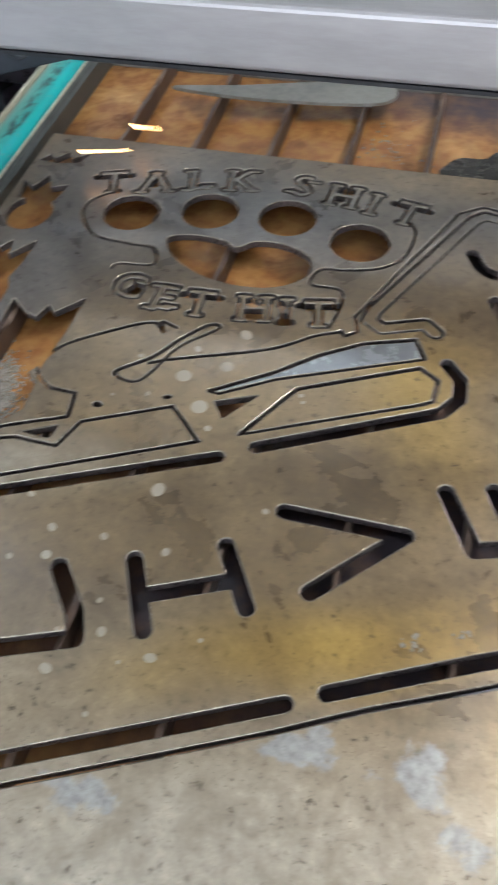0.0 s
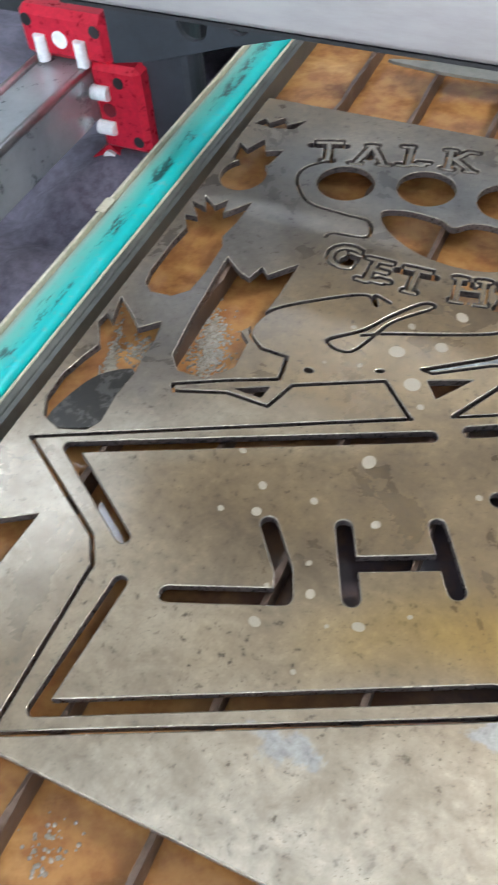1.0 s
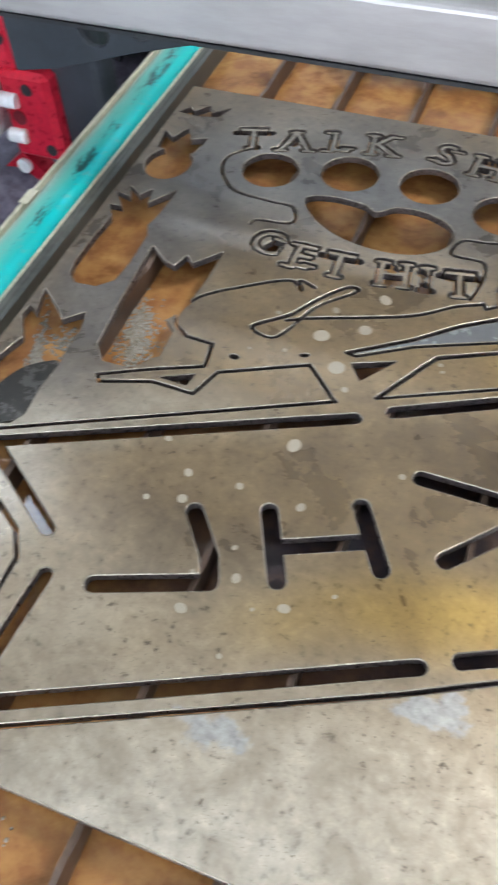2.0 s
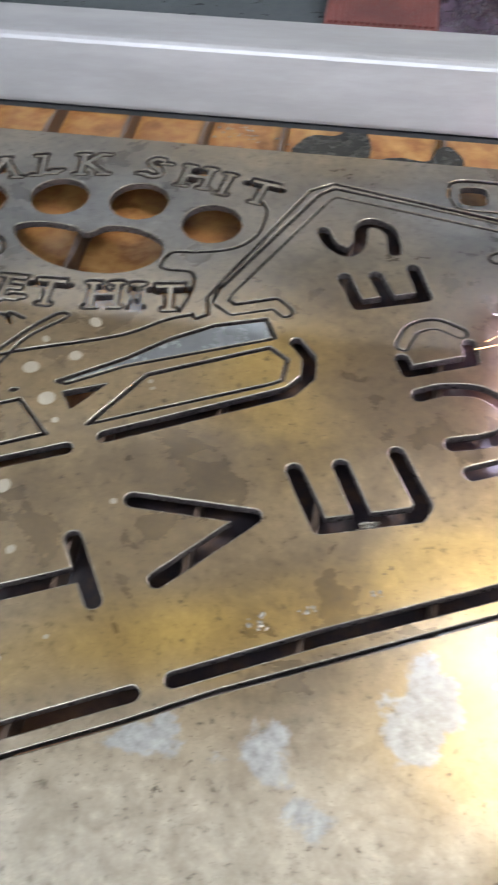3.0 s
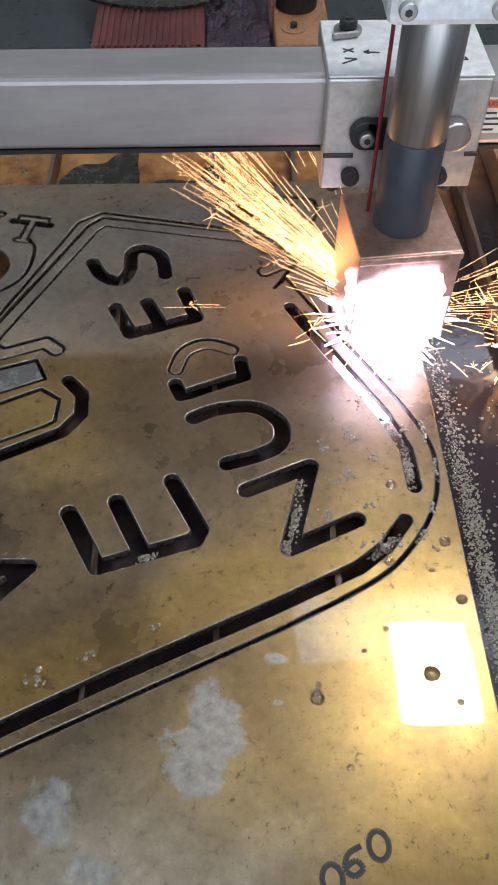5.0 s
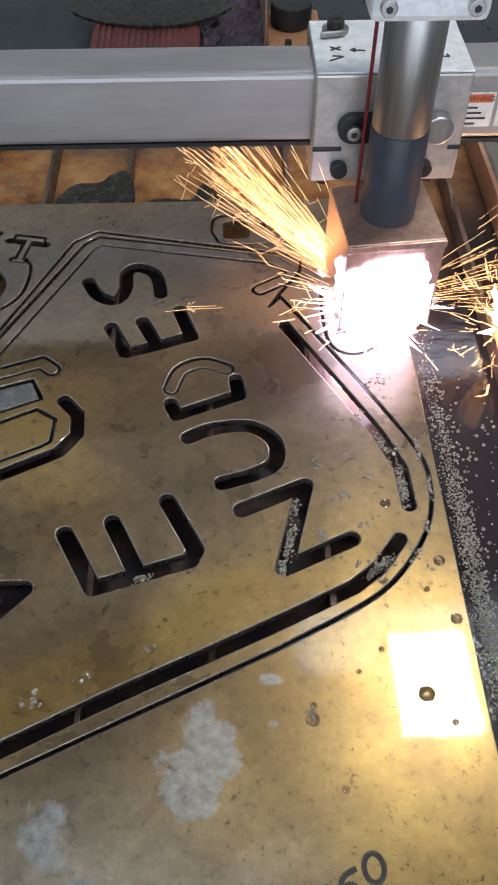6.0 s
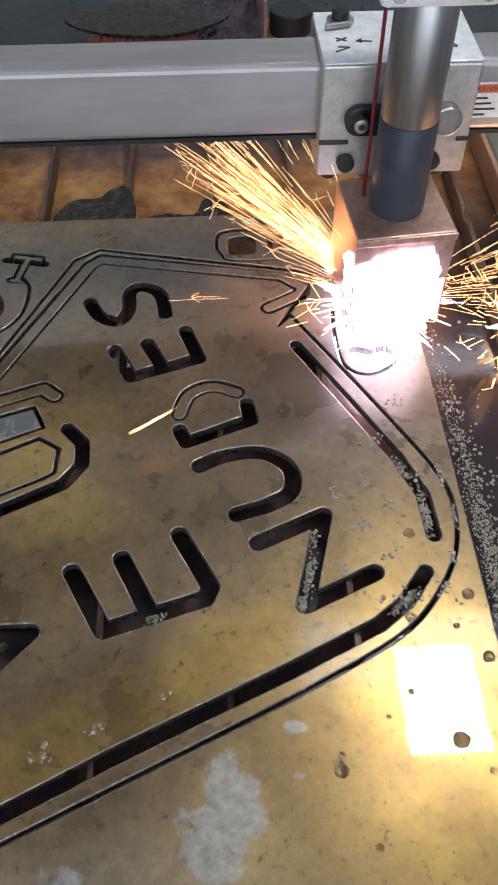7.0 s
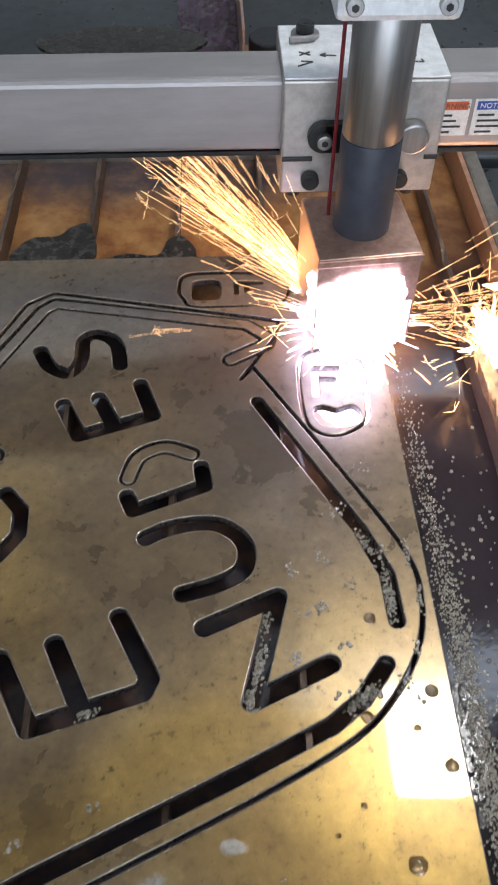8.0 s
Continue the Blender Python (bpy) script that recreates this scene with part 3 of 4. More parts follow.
def outlines(field):
    """Closed outlines of the solid part, with the solid on their left."""
    solid = field > 0
    code = solid[:-1, :-1] * 1 + solid[1:, :-1] * 2 + solid[1:, 1:] * 4 + solid[:-1, 1:] * 8
    cells = np.argwhere((code > 0) & (code < 15))
    table = {1: ("db", "dl"), 2: ("dr", "db"), 3: ("dr", "dl"), 4: ("du", "dr"), 6: ("du", "db"), 7: ("du", "dl"), 8: ("dl", "du"), 9: ("db", "du"), 11: ("dr", "du"), 12: ("dl", "dr"), 13: ("db", "dr"), 14: ("dl", "db")}
    after, place = {}, {}

    def spot(i, j, side):
        (a, b, c, d), key = {"db": ((i, j, i + 1, j), (0, i, j)), "du": ((i, j + 1, i + 1, j + 1), (0, i, j + 1)), "dl": ((i, j, i, j + 1), (1, i, j)), "dr": ((i + 1, j, i + 1, j + 1), (1, i + 1, j))}[side]
        if key not in place:
            u, v = field[a, b], field[c, d]
            s = u / (u - v)
            place[key] = (GX[a] + s * (GX[c] - GX[a]), GY[b] + s * (GY[d] - GY[b]))
        return key

    for i, j in cells:
        i, j = int(i), int(j)
        k = int(code[i, j])
        pairs = (("db", "dl"), ("du", "dr")) if k == 5 else (("dr", "db"), ("dl", "du")) if k == 10 else (table[k],)
        for a, b in pairs:
            after[spot(i, j, a)] = spot(i, j, b)
    loops = []
    while after:
        start, nxt = after.popitem()
        loop = [start]
        while nxt != start and nxt in after:
            loop.append(nxt)
            nxt = after.pop(nxt)
        if nxt == start and len(loop) > 8:
            loops.append(np.array([place[k] for k in loop]))
    return loops


def thinned(loop, tol=0.09):
    """Drop the points that lie on a straight run."""
    keep, anchor, n = [0], 0, len(loop)
    for k in range(2, n):
        a, b = loop[anchor], loop[k]
        mid = loop[anchor + 1:k]
        d = b - a
        off = np.abs((mid[:, 0] - a[0]) * d[1] - (mid[:, 1] - a[1]) * d[0]) / (np.hypot(*d) + 1e-9)
        if off.max() > tol or k - anchor > 60:
            anchor = k - 1
            keep.append(anchor)
    return loop[keep]


def area(loop):
    x, y = loop[:, 0], loop[:, 1]
    return 0.5 * float(np.sum(x * np.roll(y, -1) - np.roll(x, -1) * y))


def holds(loop, p):
    x, y = loop[:, 0], loop[:, 1]
    x2, y2 = np.roll(x, -1), np.roll(y, -1)
    with np.errstate(divide="ignore", invalid="ignore"):
        return bool(np.sum(((y > p[1]) != (y2 > p[1])) & (p[0] < (x2 - x) * (p[1] - y) / (y2 - y) + x)) % 2)


def cut_mesh(name, loops, thick=0.006, chamfer=0.0008):
    cu = bpy.data.curves.new(name, "CURVE")
    cu.dimensions, cu.fill_mode = "2D", "BOTH"
    cu.extrude, cu.bevel_depth, cu.bevel_resolution, cu.offset = thick / 2 - chamfer, chamfer, 2, -chamfer
    for lp in loops:
        sp = cu.splines.new("POLY")
        sp.points.add(len(lp) - 1)
        co = np.zeros((len(lp), 4), np.float32)
        co[:, :2], co[:, 2], co[:, 3] = lp / 1000, 0, 1
        sp.points.foreach_set("co", co.ravel())
        sp.use_cyclic_u = True
    ob = bpy.data.objects.new(name, cu)
    scene.collection.objects.link(ob)
    me = bpy.data.meshes.new_from_object(ob.evaluated_get(bpy.context.evaluated_depsgraph_get()))
    me.transform(Matrix.Translation((0, 0, -thick / 2)))
    scene.collection.objects.unlink(ob)
    bpy.data.objects.remove(ob)
    me.name = name
    bm = bmesh.new()
    bm.from_mesh(me)
    bmesh.ops.remove_doubles(bm, verts=bm.verts[:], dist=1e-6)
    bm.to_mesh(me)
    bm.free()
    me.materials.clear()
    me.materials.append(STEEL)
    me.materials.append(BURNT)
    me.materials.append(RIM)
    for p in me.polygons:
        p.material_index = 1 if abs(p.normal.z) < 0.3 else 2 if abs(p.normal.z) < 0.97 else 0
        p.use_smooth = p.material_index == 2
    return me


def cut_sheet():
    loops = [thinned(l) for l in outlines(FIELD)]
    solids = sorted((l for l in loops if area(l) > 40), key=area)
    holes = {id(s): [] for s in solids}
    for l in loops:
        if area(l) < 0:
            host = next((s for s in solids if area(s) > -area(l) and holds(s, l[0])), None)
            if host is not None:
                holes[id(host)].append(l)
    known = (((0, -270), "steel_sheet", "wet rust-stained steel sheet full of cut shapes on the slats"), ((-100, -80), "arrow_sign", "arrow-shaped steel sign with slotted letters, lying in its sheet"), ((-236, 190), "knuckle_shape", "four-finger steel shape with lettered lugs, still in its sheet"))
    for s in solids:
        centre = s.mean(0)
        name, label = "loose_cutting", "small steel cutting still lying in its cut"
        for p, n, t in known:
            if holds(s, p) and not any(holds(h, p) for h in holes[id(s)]):
                name, label = n, t
        if s is solids[-1]:
            name, label = known[0][1:]
        ob = new(name, cut_mesh(name, [s] + holes[id(s)]))
        tagged(ob, label, "metal sheet" if name != "loose_cutting" else "cutting")
        if name == "loose_cutting":
            ob["group"] = "cuttings in the sheet"
            # silvery reflection of this tilted cutting, put into a greyer base colour
            if -200 < centre[0] < -75 and 52 < centre[1] < 95 and area(s) > 900:
                ob.data.materials[0] = SHEEN_STEEL
                tagged(ob, "steel cutting lying loose in its cut, silvery reflection in its grey colour")
            tilt = Matrix.Rotation(radians(random.uniform(-0.5, 0.5)), 4, "X") @ Matrix.Rotation(radians(random.uniform(-0.5, 0.5)), 4, "Y")
            c = Vector((centre[0] / 1000, centre[1] / 1000, 0))
            ob.matrix_basis = Matrix.Translation(c + Vector((0, 0, -random.uniform(0.0002, 0.0008)))) @ tilt @ Matrix.Translation(-c)


cut_sheet()


# ---- workshop ----
def structure(name, bm, material, label):
    return tagged(link_mesh(name, bm, material), label, name.split("_")[0], kind="structure")


FLOOR = -0.86
structure("floor", box(-3, 3, -3, 3.4, FLOOR - 0.1, FLOOR), CONCRETE, "grey worn concrete workshop floor")
structure("wall_north", box(-3, 3, 3.4, 3.5, FLOOR, 2.2), PLASTER, "pale painted block wall")
structure("wall_west", box(-3.1, -3, -3, 3.4, FLOOR, 2.2), PLASTER, "pale painted block wall")
structure("wall_east", box(3, 3.1, -3, 3.4, FLOOR, 2.2), PLASTER, "pale painted block wall")
bm = box(-3, -1.6, -3.1, -3, FLOOR, 2.2)
box(1.4, 3, -3.1, -3, FLOOR, 2.2, bm=bm)
box(-1.6, 1.4, -3.1, -3, 1.7, 2.2, bm=bm)
structure("wall_south", bm, PLASTER, "pale painted block wall with a wide doorway")
structure("ceiling", box(-3, 3, -3, 3.4, 2.2, 2.3), PLASTER, "pale workshop ceiling")
# unseen doorway glow, added to light the sheet from the front
structure("backdrop", box(-1.6, 1.4, -3.16, -3.12, FLOOR, 1.7), DAY, "glowing daylight panel added outside the unseen doorway")


# unseen strip lights, added to brighten the workshop from above
def ceiling_light(x, y, w, d):
    t = thing("ceiling_light", "unseen white strip light added under the workshop ceiling", "lamp", "ceiling lights")
    part("housing", box(-w / 2 - 0.02, w / 2 + 0.02, -d / 2 - 0.02, d / 2 + 0.02, -0.03, 0, 0.004), WHITE_PAINT, t)
    part("diffuser", box(-w / 2, w / 2, -d / 2, d / 2, -0.042, -0.031, 0.003), LAMP, t, "glowing white diffuser")
    t.matrix_basis = pose(x, y, 2.2)
    return t


first_light = ceiling_light(-1.95, 0.9, 1.3, 0.22)
for lx, ly in ((0.9, 0.9), (-0.9, -0.9), (0.9, -0.9), (-0.9, 2.2), (0.9, 2.2)):
    copy_thing(first_light, pose(lx, ly, 2.2))


def task_lamp():
    t = thing("work_lamp", "small square white work lamp over the table", "lamp")
    part("housing", box(-0.085, 0.085, -0.11, 0.11, 0.0, 0.03, 0.005), BLACK, t)
    part("diffuser", box(-0.07, 0.07, -0.095, 0.095, -0.006, -0.0005, 0.002), TASK, t, "glowing white diffuser")
    part("stem", rod((0, 0, 0.03), (0, 0, 1.18), 0.012), BLACK, t)
    t.matrix_basis = pose(0.395, 0.285, 1.02)


task_lamp()

# ---- cutting table ----
WATER_Z = -0.024
TX0, TX1, TY0, TY1 = -0.452, 0.267, -0.6, 0.462
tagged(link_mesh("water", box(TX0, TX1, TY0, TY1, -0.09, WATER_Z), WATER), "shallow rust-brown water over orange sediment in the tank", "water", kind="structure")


def slat(x):
    """An upright burnt strip with a wavy, notched upper edge."""
    rng = random.Random(int((x + 1) * 1000))
    bm = bmesh.new()
    n = 70
    top, low = [], []
    for side in (-0.0017, 0.0017):
        tv, lv = [], []
        for k in range(n + 1):
            y = TY0 + 0.005 + (TY1 - TY0 - 0.01) * k / n
            dip = -0.0004 - (rng.random() ** 4) * 0.004
            tv.append(bm.verts.new((side + rng.uniform(-0.0004, 0.0004), y, -0.0062 + dip)))
            lv.append(bm.verts.new((side, y, -0.09)))
        top.append(tv)
        low.append(lv)
    for k in range(n):
        bm.faces.new((top[0][k], top[0][k + 1], top[1][k + 1], top[1][k]))
        bm.faces.new((low[0][k], low[0][k + 1], top[0][k + 1], top[0][k]))
        bm.faces.new((top[1][k], top[1][k + 1], low[1][k + 1], low[1][k]))
    ob = link_mesh("slat", bm, SLAT_STEEL)
    ob.location.x = x
    return tagged(ob, "burnt steel slat standing in the water", "slat", "table slats")


for k in range(10):
    slat(-0.381 + 0.0682 * k)


def tank():
    t = thing("cutting_table", "steel water table with a turquoise side rail", "cutting table")
    part("side_wall", box(TX0 - 0.004, TX0, TY0, TY1, -0.1, -0.0045), TANK_DARK, t)
    part("inner_flange", box(-0.4655, TX0 - 0.0045, -0.7, 0.6, -0.03, -0.004, 0.002), TANK_DARK, t, "grimy dark inner flange")
    part("side_wall", box(TX1, TX1 + 0.004, TY0, TY1, -0.1, 0.0), TANK_RUST, t, "rust-orange stained inner wall")
    part("end_wall", box(TX0 - 0.004, TX1 + 0.004, TY1, TY1 + 0.005, -0.1, 0.004), TANK, t)
    part("end_wall", box(TX0 - 0.004, TX1 + 0.004, TY0 - 0.005, TY0, -0.1, 0.0), TANK, t)
    part("tank_floor", box(TX0, TX1, TY0, TY1, -0.104, -0.1), TANK, t)
    # turquoise folded rim: flat top and a rounded outer shoulder
    part("rim", box(-0.4995, -0.466, -0.72, 0.6, -0.055, 0.001, 0.008, segments=4), ENAMEL, t, "scuffed turquoise enamel rim", True)
    part("edge_strip", box(-0.5025, -0.4998, -0.72, 0.6, -0.03, 0.0015, 0.0008), PALE_EDGE, t, "yellowed pale edging strip")
    part("tape", box(-0.504, -0.496, 0.0940, 0.1120, 0.0016, 0.0022, 0.0002), PALE_EDGE, t, "yellowed scrap of tape")
    part("sealant", rod((-0.4632, -0.7, -0.0035), (-0.4632, 0.6, -0.0035), 0.0011, n=8), PALE_EDGE, t, "thin pale bead of sealant")
    part("right_ledge", box(TX1 + 0.0045, TX1 + 0.018, TY0, 0.62, -0.05, 0.0, 0.003), TANK, t, "stained grey steel ledge")
    part("side_tray", box(TX1 + 0.0185, TX1 + 0.3, TY0, 0.46, -0.05, -0.035, 0.003), DARK_DECK, t, "dark side tray")
    part("tray_edge", box(TX1 + 0.0185, TX1 + 0.026, TY0, 0.455, -0.034, -0.02, 0.002), BLACK_PLATE, t)
    for lx in (-0.48, 0.26):
        for ly in (-0.56, 0.42):
            part("leg", box(lx - 0.025, lx + 0.025, ly - 0.025, ly + 0.025, FLOOR, -0.105, 0.003), BLACK_PLATE, t)
    return t


tank()

# lower deck and covers around the table
DECK = thing("machine_deck", "dark oily machine deck behind the tank", "deck")
part("deck_plate", box(-0.9, 0.9, 0.47, 1.05, -0.06, -0.03, 0.003), DARK_DECK, DECK)
for lx in (-0.85, 0.85):
    part("leg", box(lx - 0.03, lx + 0.03, 0.74, 0.8, FLOOR, -0.06), BLACK_PLATE, DECK)


def ribbed_panel():
    t = thing("ribbed_panel", "red-brown ribbed panel lying on the dark deck", "panel")
    part("panel", box(-0.095, 0.02, 0.535, 0.63, -0.03, -0.012, 0.002), RIB_RED, t)
    for k in range(17):
        part("rib", box(-0.09 + 0.0064 * k, -0.0868 + 0.0064 * k, 0.538, 0.627, -0.0119, -0.0095), RIB_RED, t)


ribbed_panel()


def flat_drop(name, pts, z, material, label, thick=0.003):
    bm = bmesh.new()
    low = [bm.verts.new((x / 1000, y / 1000, z)) for x, y in smooth_path(pts, True, 5)]
    f = bm.faces.new(low)
    if f.normal.z > 0:
        f.normal_flip()
    up = bmesh.ops.extrude_face_region(bm, geom=[f])
    bmesh.ops.translate(bm, verts=[v for v in up["geom"] if isinstance(v, bmesh.types.BMVert)], vec=(0, 0, thick))
    bmesh.ops.recalc_face_normals(bm, faces=bm.faces)
    return tagged(link_mesh(name, bm, material), label, "scrap")


flat_drop("scrap_piece", [(-362, 396), (-300, 408), (-230, 426), (-165, 440), (-150, 425), (-158, 402), (-205, 392), (-295, 388)], -0.006, SCRAP, "grey offcut with a swooping edge lying on the slats")
flat_drop("scrap_piece", [(-426, -99), (-423, -77), (-414, -55), (-397, -42), (-392, -46), (-393, -66), (-392, -88), (-398, -97), (-415, -103)], -0.0064, DARK_SCRAP, "dark fruit-shaped slug sunk in its opening")
flat_drop("scrap_piece", [(-94, 297), (-92, 314), (-82, 325), (-63, 327), (-54, 338), (-40, 340), (-36, 297)], -0.0062, DARK_SCRAP, "dark wet offcut lying across the slats")
flat_drop("scrap_piece", [(-22, 297), (-8, 303), (14, 301), (22, 320), (34, 322), (40, 297)], -0.0062, DARK_SCRAP, "small dark wet offcut lying across the slats")
flat_drop("scrap_piece", [(-122, 660), (-60, 690), (20, 684), (55, 655), (0, 615), (-80, 622)], -0.0094, DARK_SCRAP, "dark grey steel drop lying on the ribbed panel")


def rear_fittings():
    t = thing("rusty_bracket", "rust-orange bracket with a bolt behind the beam", "bracket")
    part("plate", box(0.092, 0.15, 0.54, 0.66, -0.03, -0.012, 0.003), RUST, t)
    ring = part("washer", rod((0.112, 0.575, -0.0118), (0.112, 0.575, -0.0105), 0.013, n=28), RUST, t)
    part("bolt", rod((0.112, 0.575, -0.0104), (0.112, 0.575, -0.006), 0.004, n=6), BLACK, ring)
    part("cap", rod((0.118, 0.625, -0.0118), (0.118, 0.625, 0.012), 0.022, n=28, bevel=0.002), BLACK, t, "black rubber cap")
    p = thing("crinkled_sheet", "purple-black crinkled plastic sheet on the deck", "sheet")
    bm = bmesh.new()
    bmesh.ops.create_grid(bm, x_segments=24, y_segments=40, size=0.5)
    for v in bm.verts:
        v.co = Vector((0.055 + v.co.x * 0.066, 0.7 + v.co.y * 0.33, -0.024))
        v.co.z += 0.004 * noise.noise(v.co * 60) + 0.003 * noise.noise(v.co * 160)
    bmesh.ops.solidify(bm, geom=bm.faces[:], thickness=0.001)
    part("sheet", bm, CRINKLE, p)
    q = thing("bright_strip", "upright strip of bare copper-coloured metal behind the beam", "strip")
    part("strip", box(0.0885, 0.0915, 0.6, 0.9, -0.03, 0.03, 0.0008), COPPER, q)


RUST = worn("rust_orange_paint", (0.3, 0.13, 0.06), (0.5, 0.26, 0.13), (0.4, 0.6), 0.1, 60, 0.3)
CRINKLE = worn("crinkled_plastic", (0.03, 0.018, 0.03), (0.1, 0.06, 0.09), (0.08, 0.25), 0.2, 80, 0.8)
rear_fittings()


# ---- side rail with red bearing block ----
COVER = bmesh.new()
bmesh.ops.create_grid(COVER, x_segments=40, y_segments=60, size=0.5)
for v in COVER.verts:
    v.co = Vector((-0.755 + v.co.x * 0.49, v.co.y * 1.3 + 0.1, -0.135))
    v.co.z += 0.05 * noise.noise(v.co * 7) + 0.018 * noise.noise(v.co * 23)
bmesh.ops.solidify(COVER, geom=COVER.faces[:], thickness=0.006)
tagged(link_mesh("dust_cover", COVER, CLOTH, smooth=True), "crumpled dusty dark cover beside the table", "cover")
SHELF = thing("side_shelf", "dark side shelf under the cover", "shelf")
part("board", box(-1.0, -0.51, -0.6, 0.66, -0.24, -0.2), DARK_DECK, SHELF)
for lx in (-0.95, -0.56):
    for ly in (-0.55, 0.6):
        part("leg", box(lx - 0.02, lx + 0.02, ly - 0.02, ly + 0.02, FLOOR, -0.24), BLACK_PLATE, SHELF)


def linear_rail():
    t = thing("guide_rail", "silver aluminium extrusion guiding the gantry", "rail")
    part("extrusion", box(-0.7, -0.6405, -0.55, 0.7, -0.066, -0.009, 0.003), RAIL, t)
    part("rod", rod((-0.6405, -0.55, -0.0085), (-0.6405, 0.7, -0.0085), 0.0045), CHROME, t, "bright round guide rod", True)
    part("rod", rod((-0.6995, -0.55, -0.0085), (-0.6995, 0.7, -0.0085), 0.0045), CHROME, t, "bright round guide rod", True)
    for y in (-0.5, 0.55):
        part("stand", box(-0.69, -0.65, y - 0.03, y + 0.03, -0.2, -0.066), BLACK_PLATE, t)
    return t


linear_rail()

# ---- gantry: beam, end bracket and bearing block; local origin at the beam's lower front edge ----
BEAM_Z, BEAM_H, BEAM_D = 0.11, 0.046, 0.037
GANTRY = thing("gantry", "silver aluminium gantry beam with red bearing block", "gantry")
part("beam", box(-0.575, 0.9, 0, BEAM_D, 0, BEAM_H, 0.004, segments=3), ALU, GANTRY, "brushed aluminium box beam")
part("bottom_lip", box(-0.575, 0.9, 0.001, BEAM_D - 0.001, -0.003, -0.0002), BLACK, GANTRY, "dark seam under the beam")


def gusset():
    """Black perforated gusset that carries the beam's end."""
    hole = lambda cx, cy, rad: np.array([(cx + rad * math.cos(k), cy - rad * math.sin(k)) for k in np.linspace(0, 2 * math.pi, 24)[:-1]])
    outer = np.array([(-572, -78), (-530, -70), (-455, -46), (-300, -4), (-572, -4)], float)
    me = cut_mesh("end_bracket", [outer, hole(-488, -32, 14), (hole(-446, -24, 11)), hole(-412, -20, 9), hole(-384, -17, 6)], 0.006)
    me.materials.clear()
    me.materials.append(BLACK_PLATE)
    ob = new("end_bracket", me)
    ob.parent = GANTRY
    ob.matrix_basis = pose(0, 0.052, 0, 90, 0, 0)
    tagged(ob, "black perforated gusset under the beam's end")


gusset()
plate_end = part("end_plate", box(-0.606, -0.53, 0.1185, 0.15, -0.21, 0.045, 0.012, segments=3), BLACK_PLATE, GANTRY, "black gantry end plate")
socket_screw("bolt", plate_end, (-0.588, 0.1183, -0.085), (0, -1, 0), 0.011, CHROME, "large socket bolt")
part("arm", box(-0.572, -0.545, 0.0565, 0.118, -0.07, 0.04, 0.004), BLACK_PLATE, GANTRY)


def red_carriage():
    """Red roller blocks: one over the rail, one down its inner face, a smaller one beneath."""
    y = 0.1
    top = part("bearing_block", box(-0.711, -0.61, y, y + 0.045, -0.115, -0.066, 0.007, segments=1), RED, GANTRY, "red anodised bearing block")
    for cx in (-0.687, -0.641):
        part("roller", rod((cx, y - 0.001, -0.116), (cx, y - 0.001, -0.09), 0.0065, n=24, bevel=0.001), WHITE_PAINT, top, "white roller")
    for cx, cz in ((-0.699, -0.078), (-0.622, -0.08)):
        part("screw_hole", rod((cx, y - 0.0006, cz), (cx, y + 0.01, cz), 0.006, n=20), BLACK, top, "dark screw recess")
    part("emblem", rod((-0.664, y - 0.0009, -0.093), (-0.664, y - 0.0002, -0.093), 0.0085, n=28), WHITE_PAINT, top, "round white emblem")
    side = part("bearing_block", box(-0.6395, -0.582, y, y + 0.045, -0.205, -0.112, 0.006, segments=1), RED, GANTRY, "red anodised bearing block")
    for cz in (-0.14, -0.178):
        part("roller", rod((-0.637, y - 0.002, cz), (-0.618, y - 0.002, cz), 0.0075, n=20, bevel=0.001), WHITE_PAINT, side, "white roller")
    for cx, cz in ((-0.606, -0.128), (-0.594, -0.19)):
        part("screw_hole", rod((cx, y - 0.0006, cz), (cx, y + 0.01, cz), 0.006, n=20), BLACK, side, "dark screw recess")
    part("emblem", rod((-0.622, y - 0.0009, -0.159), (-0.622, y - 0.0002, -0.159), 0.0075, n=28), RED_LINE, side, "round engraved emblem")
    bm = bmesh.new()
    pts = [(-0.675, -0.236), (-0.64, -0.207), (-0.612, -0.236), (-0.615, -0.243)]
    f = bm.faces.new([bm.verts.new((px, y + 0.01, pz)) for px, pz in pts])
    up = bmesh.ops.extrude_face_region(bm, geom=[f])
    bmesh.ops.translate(bm, verts=[v for v in up["geom"] if isinstance(v, bmesh.types.BMVert)], vec=(0, 0.035, 0))
    bmesh.ops.recalc_face_normals(bm, faces=bm.faces)
    low = part("bearing_block", bm, RED, GANTRY, "red anodised bearing block")
    part("roller", rod((-0.64, y + 0.006, -0.222), (-0.64, y + 0.012, -0.222), 0.008, n=20), WHITE_PAINT, low, "white roller")


red_carriage()


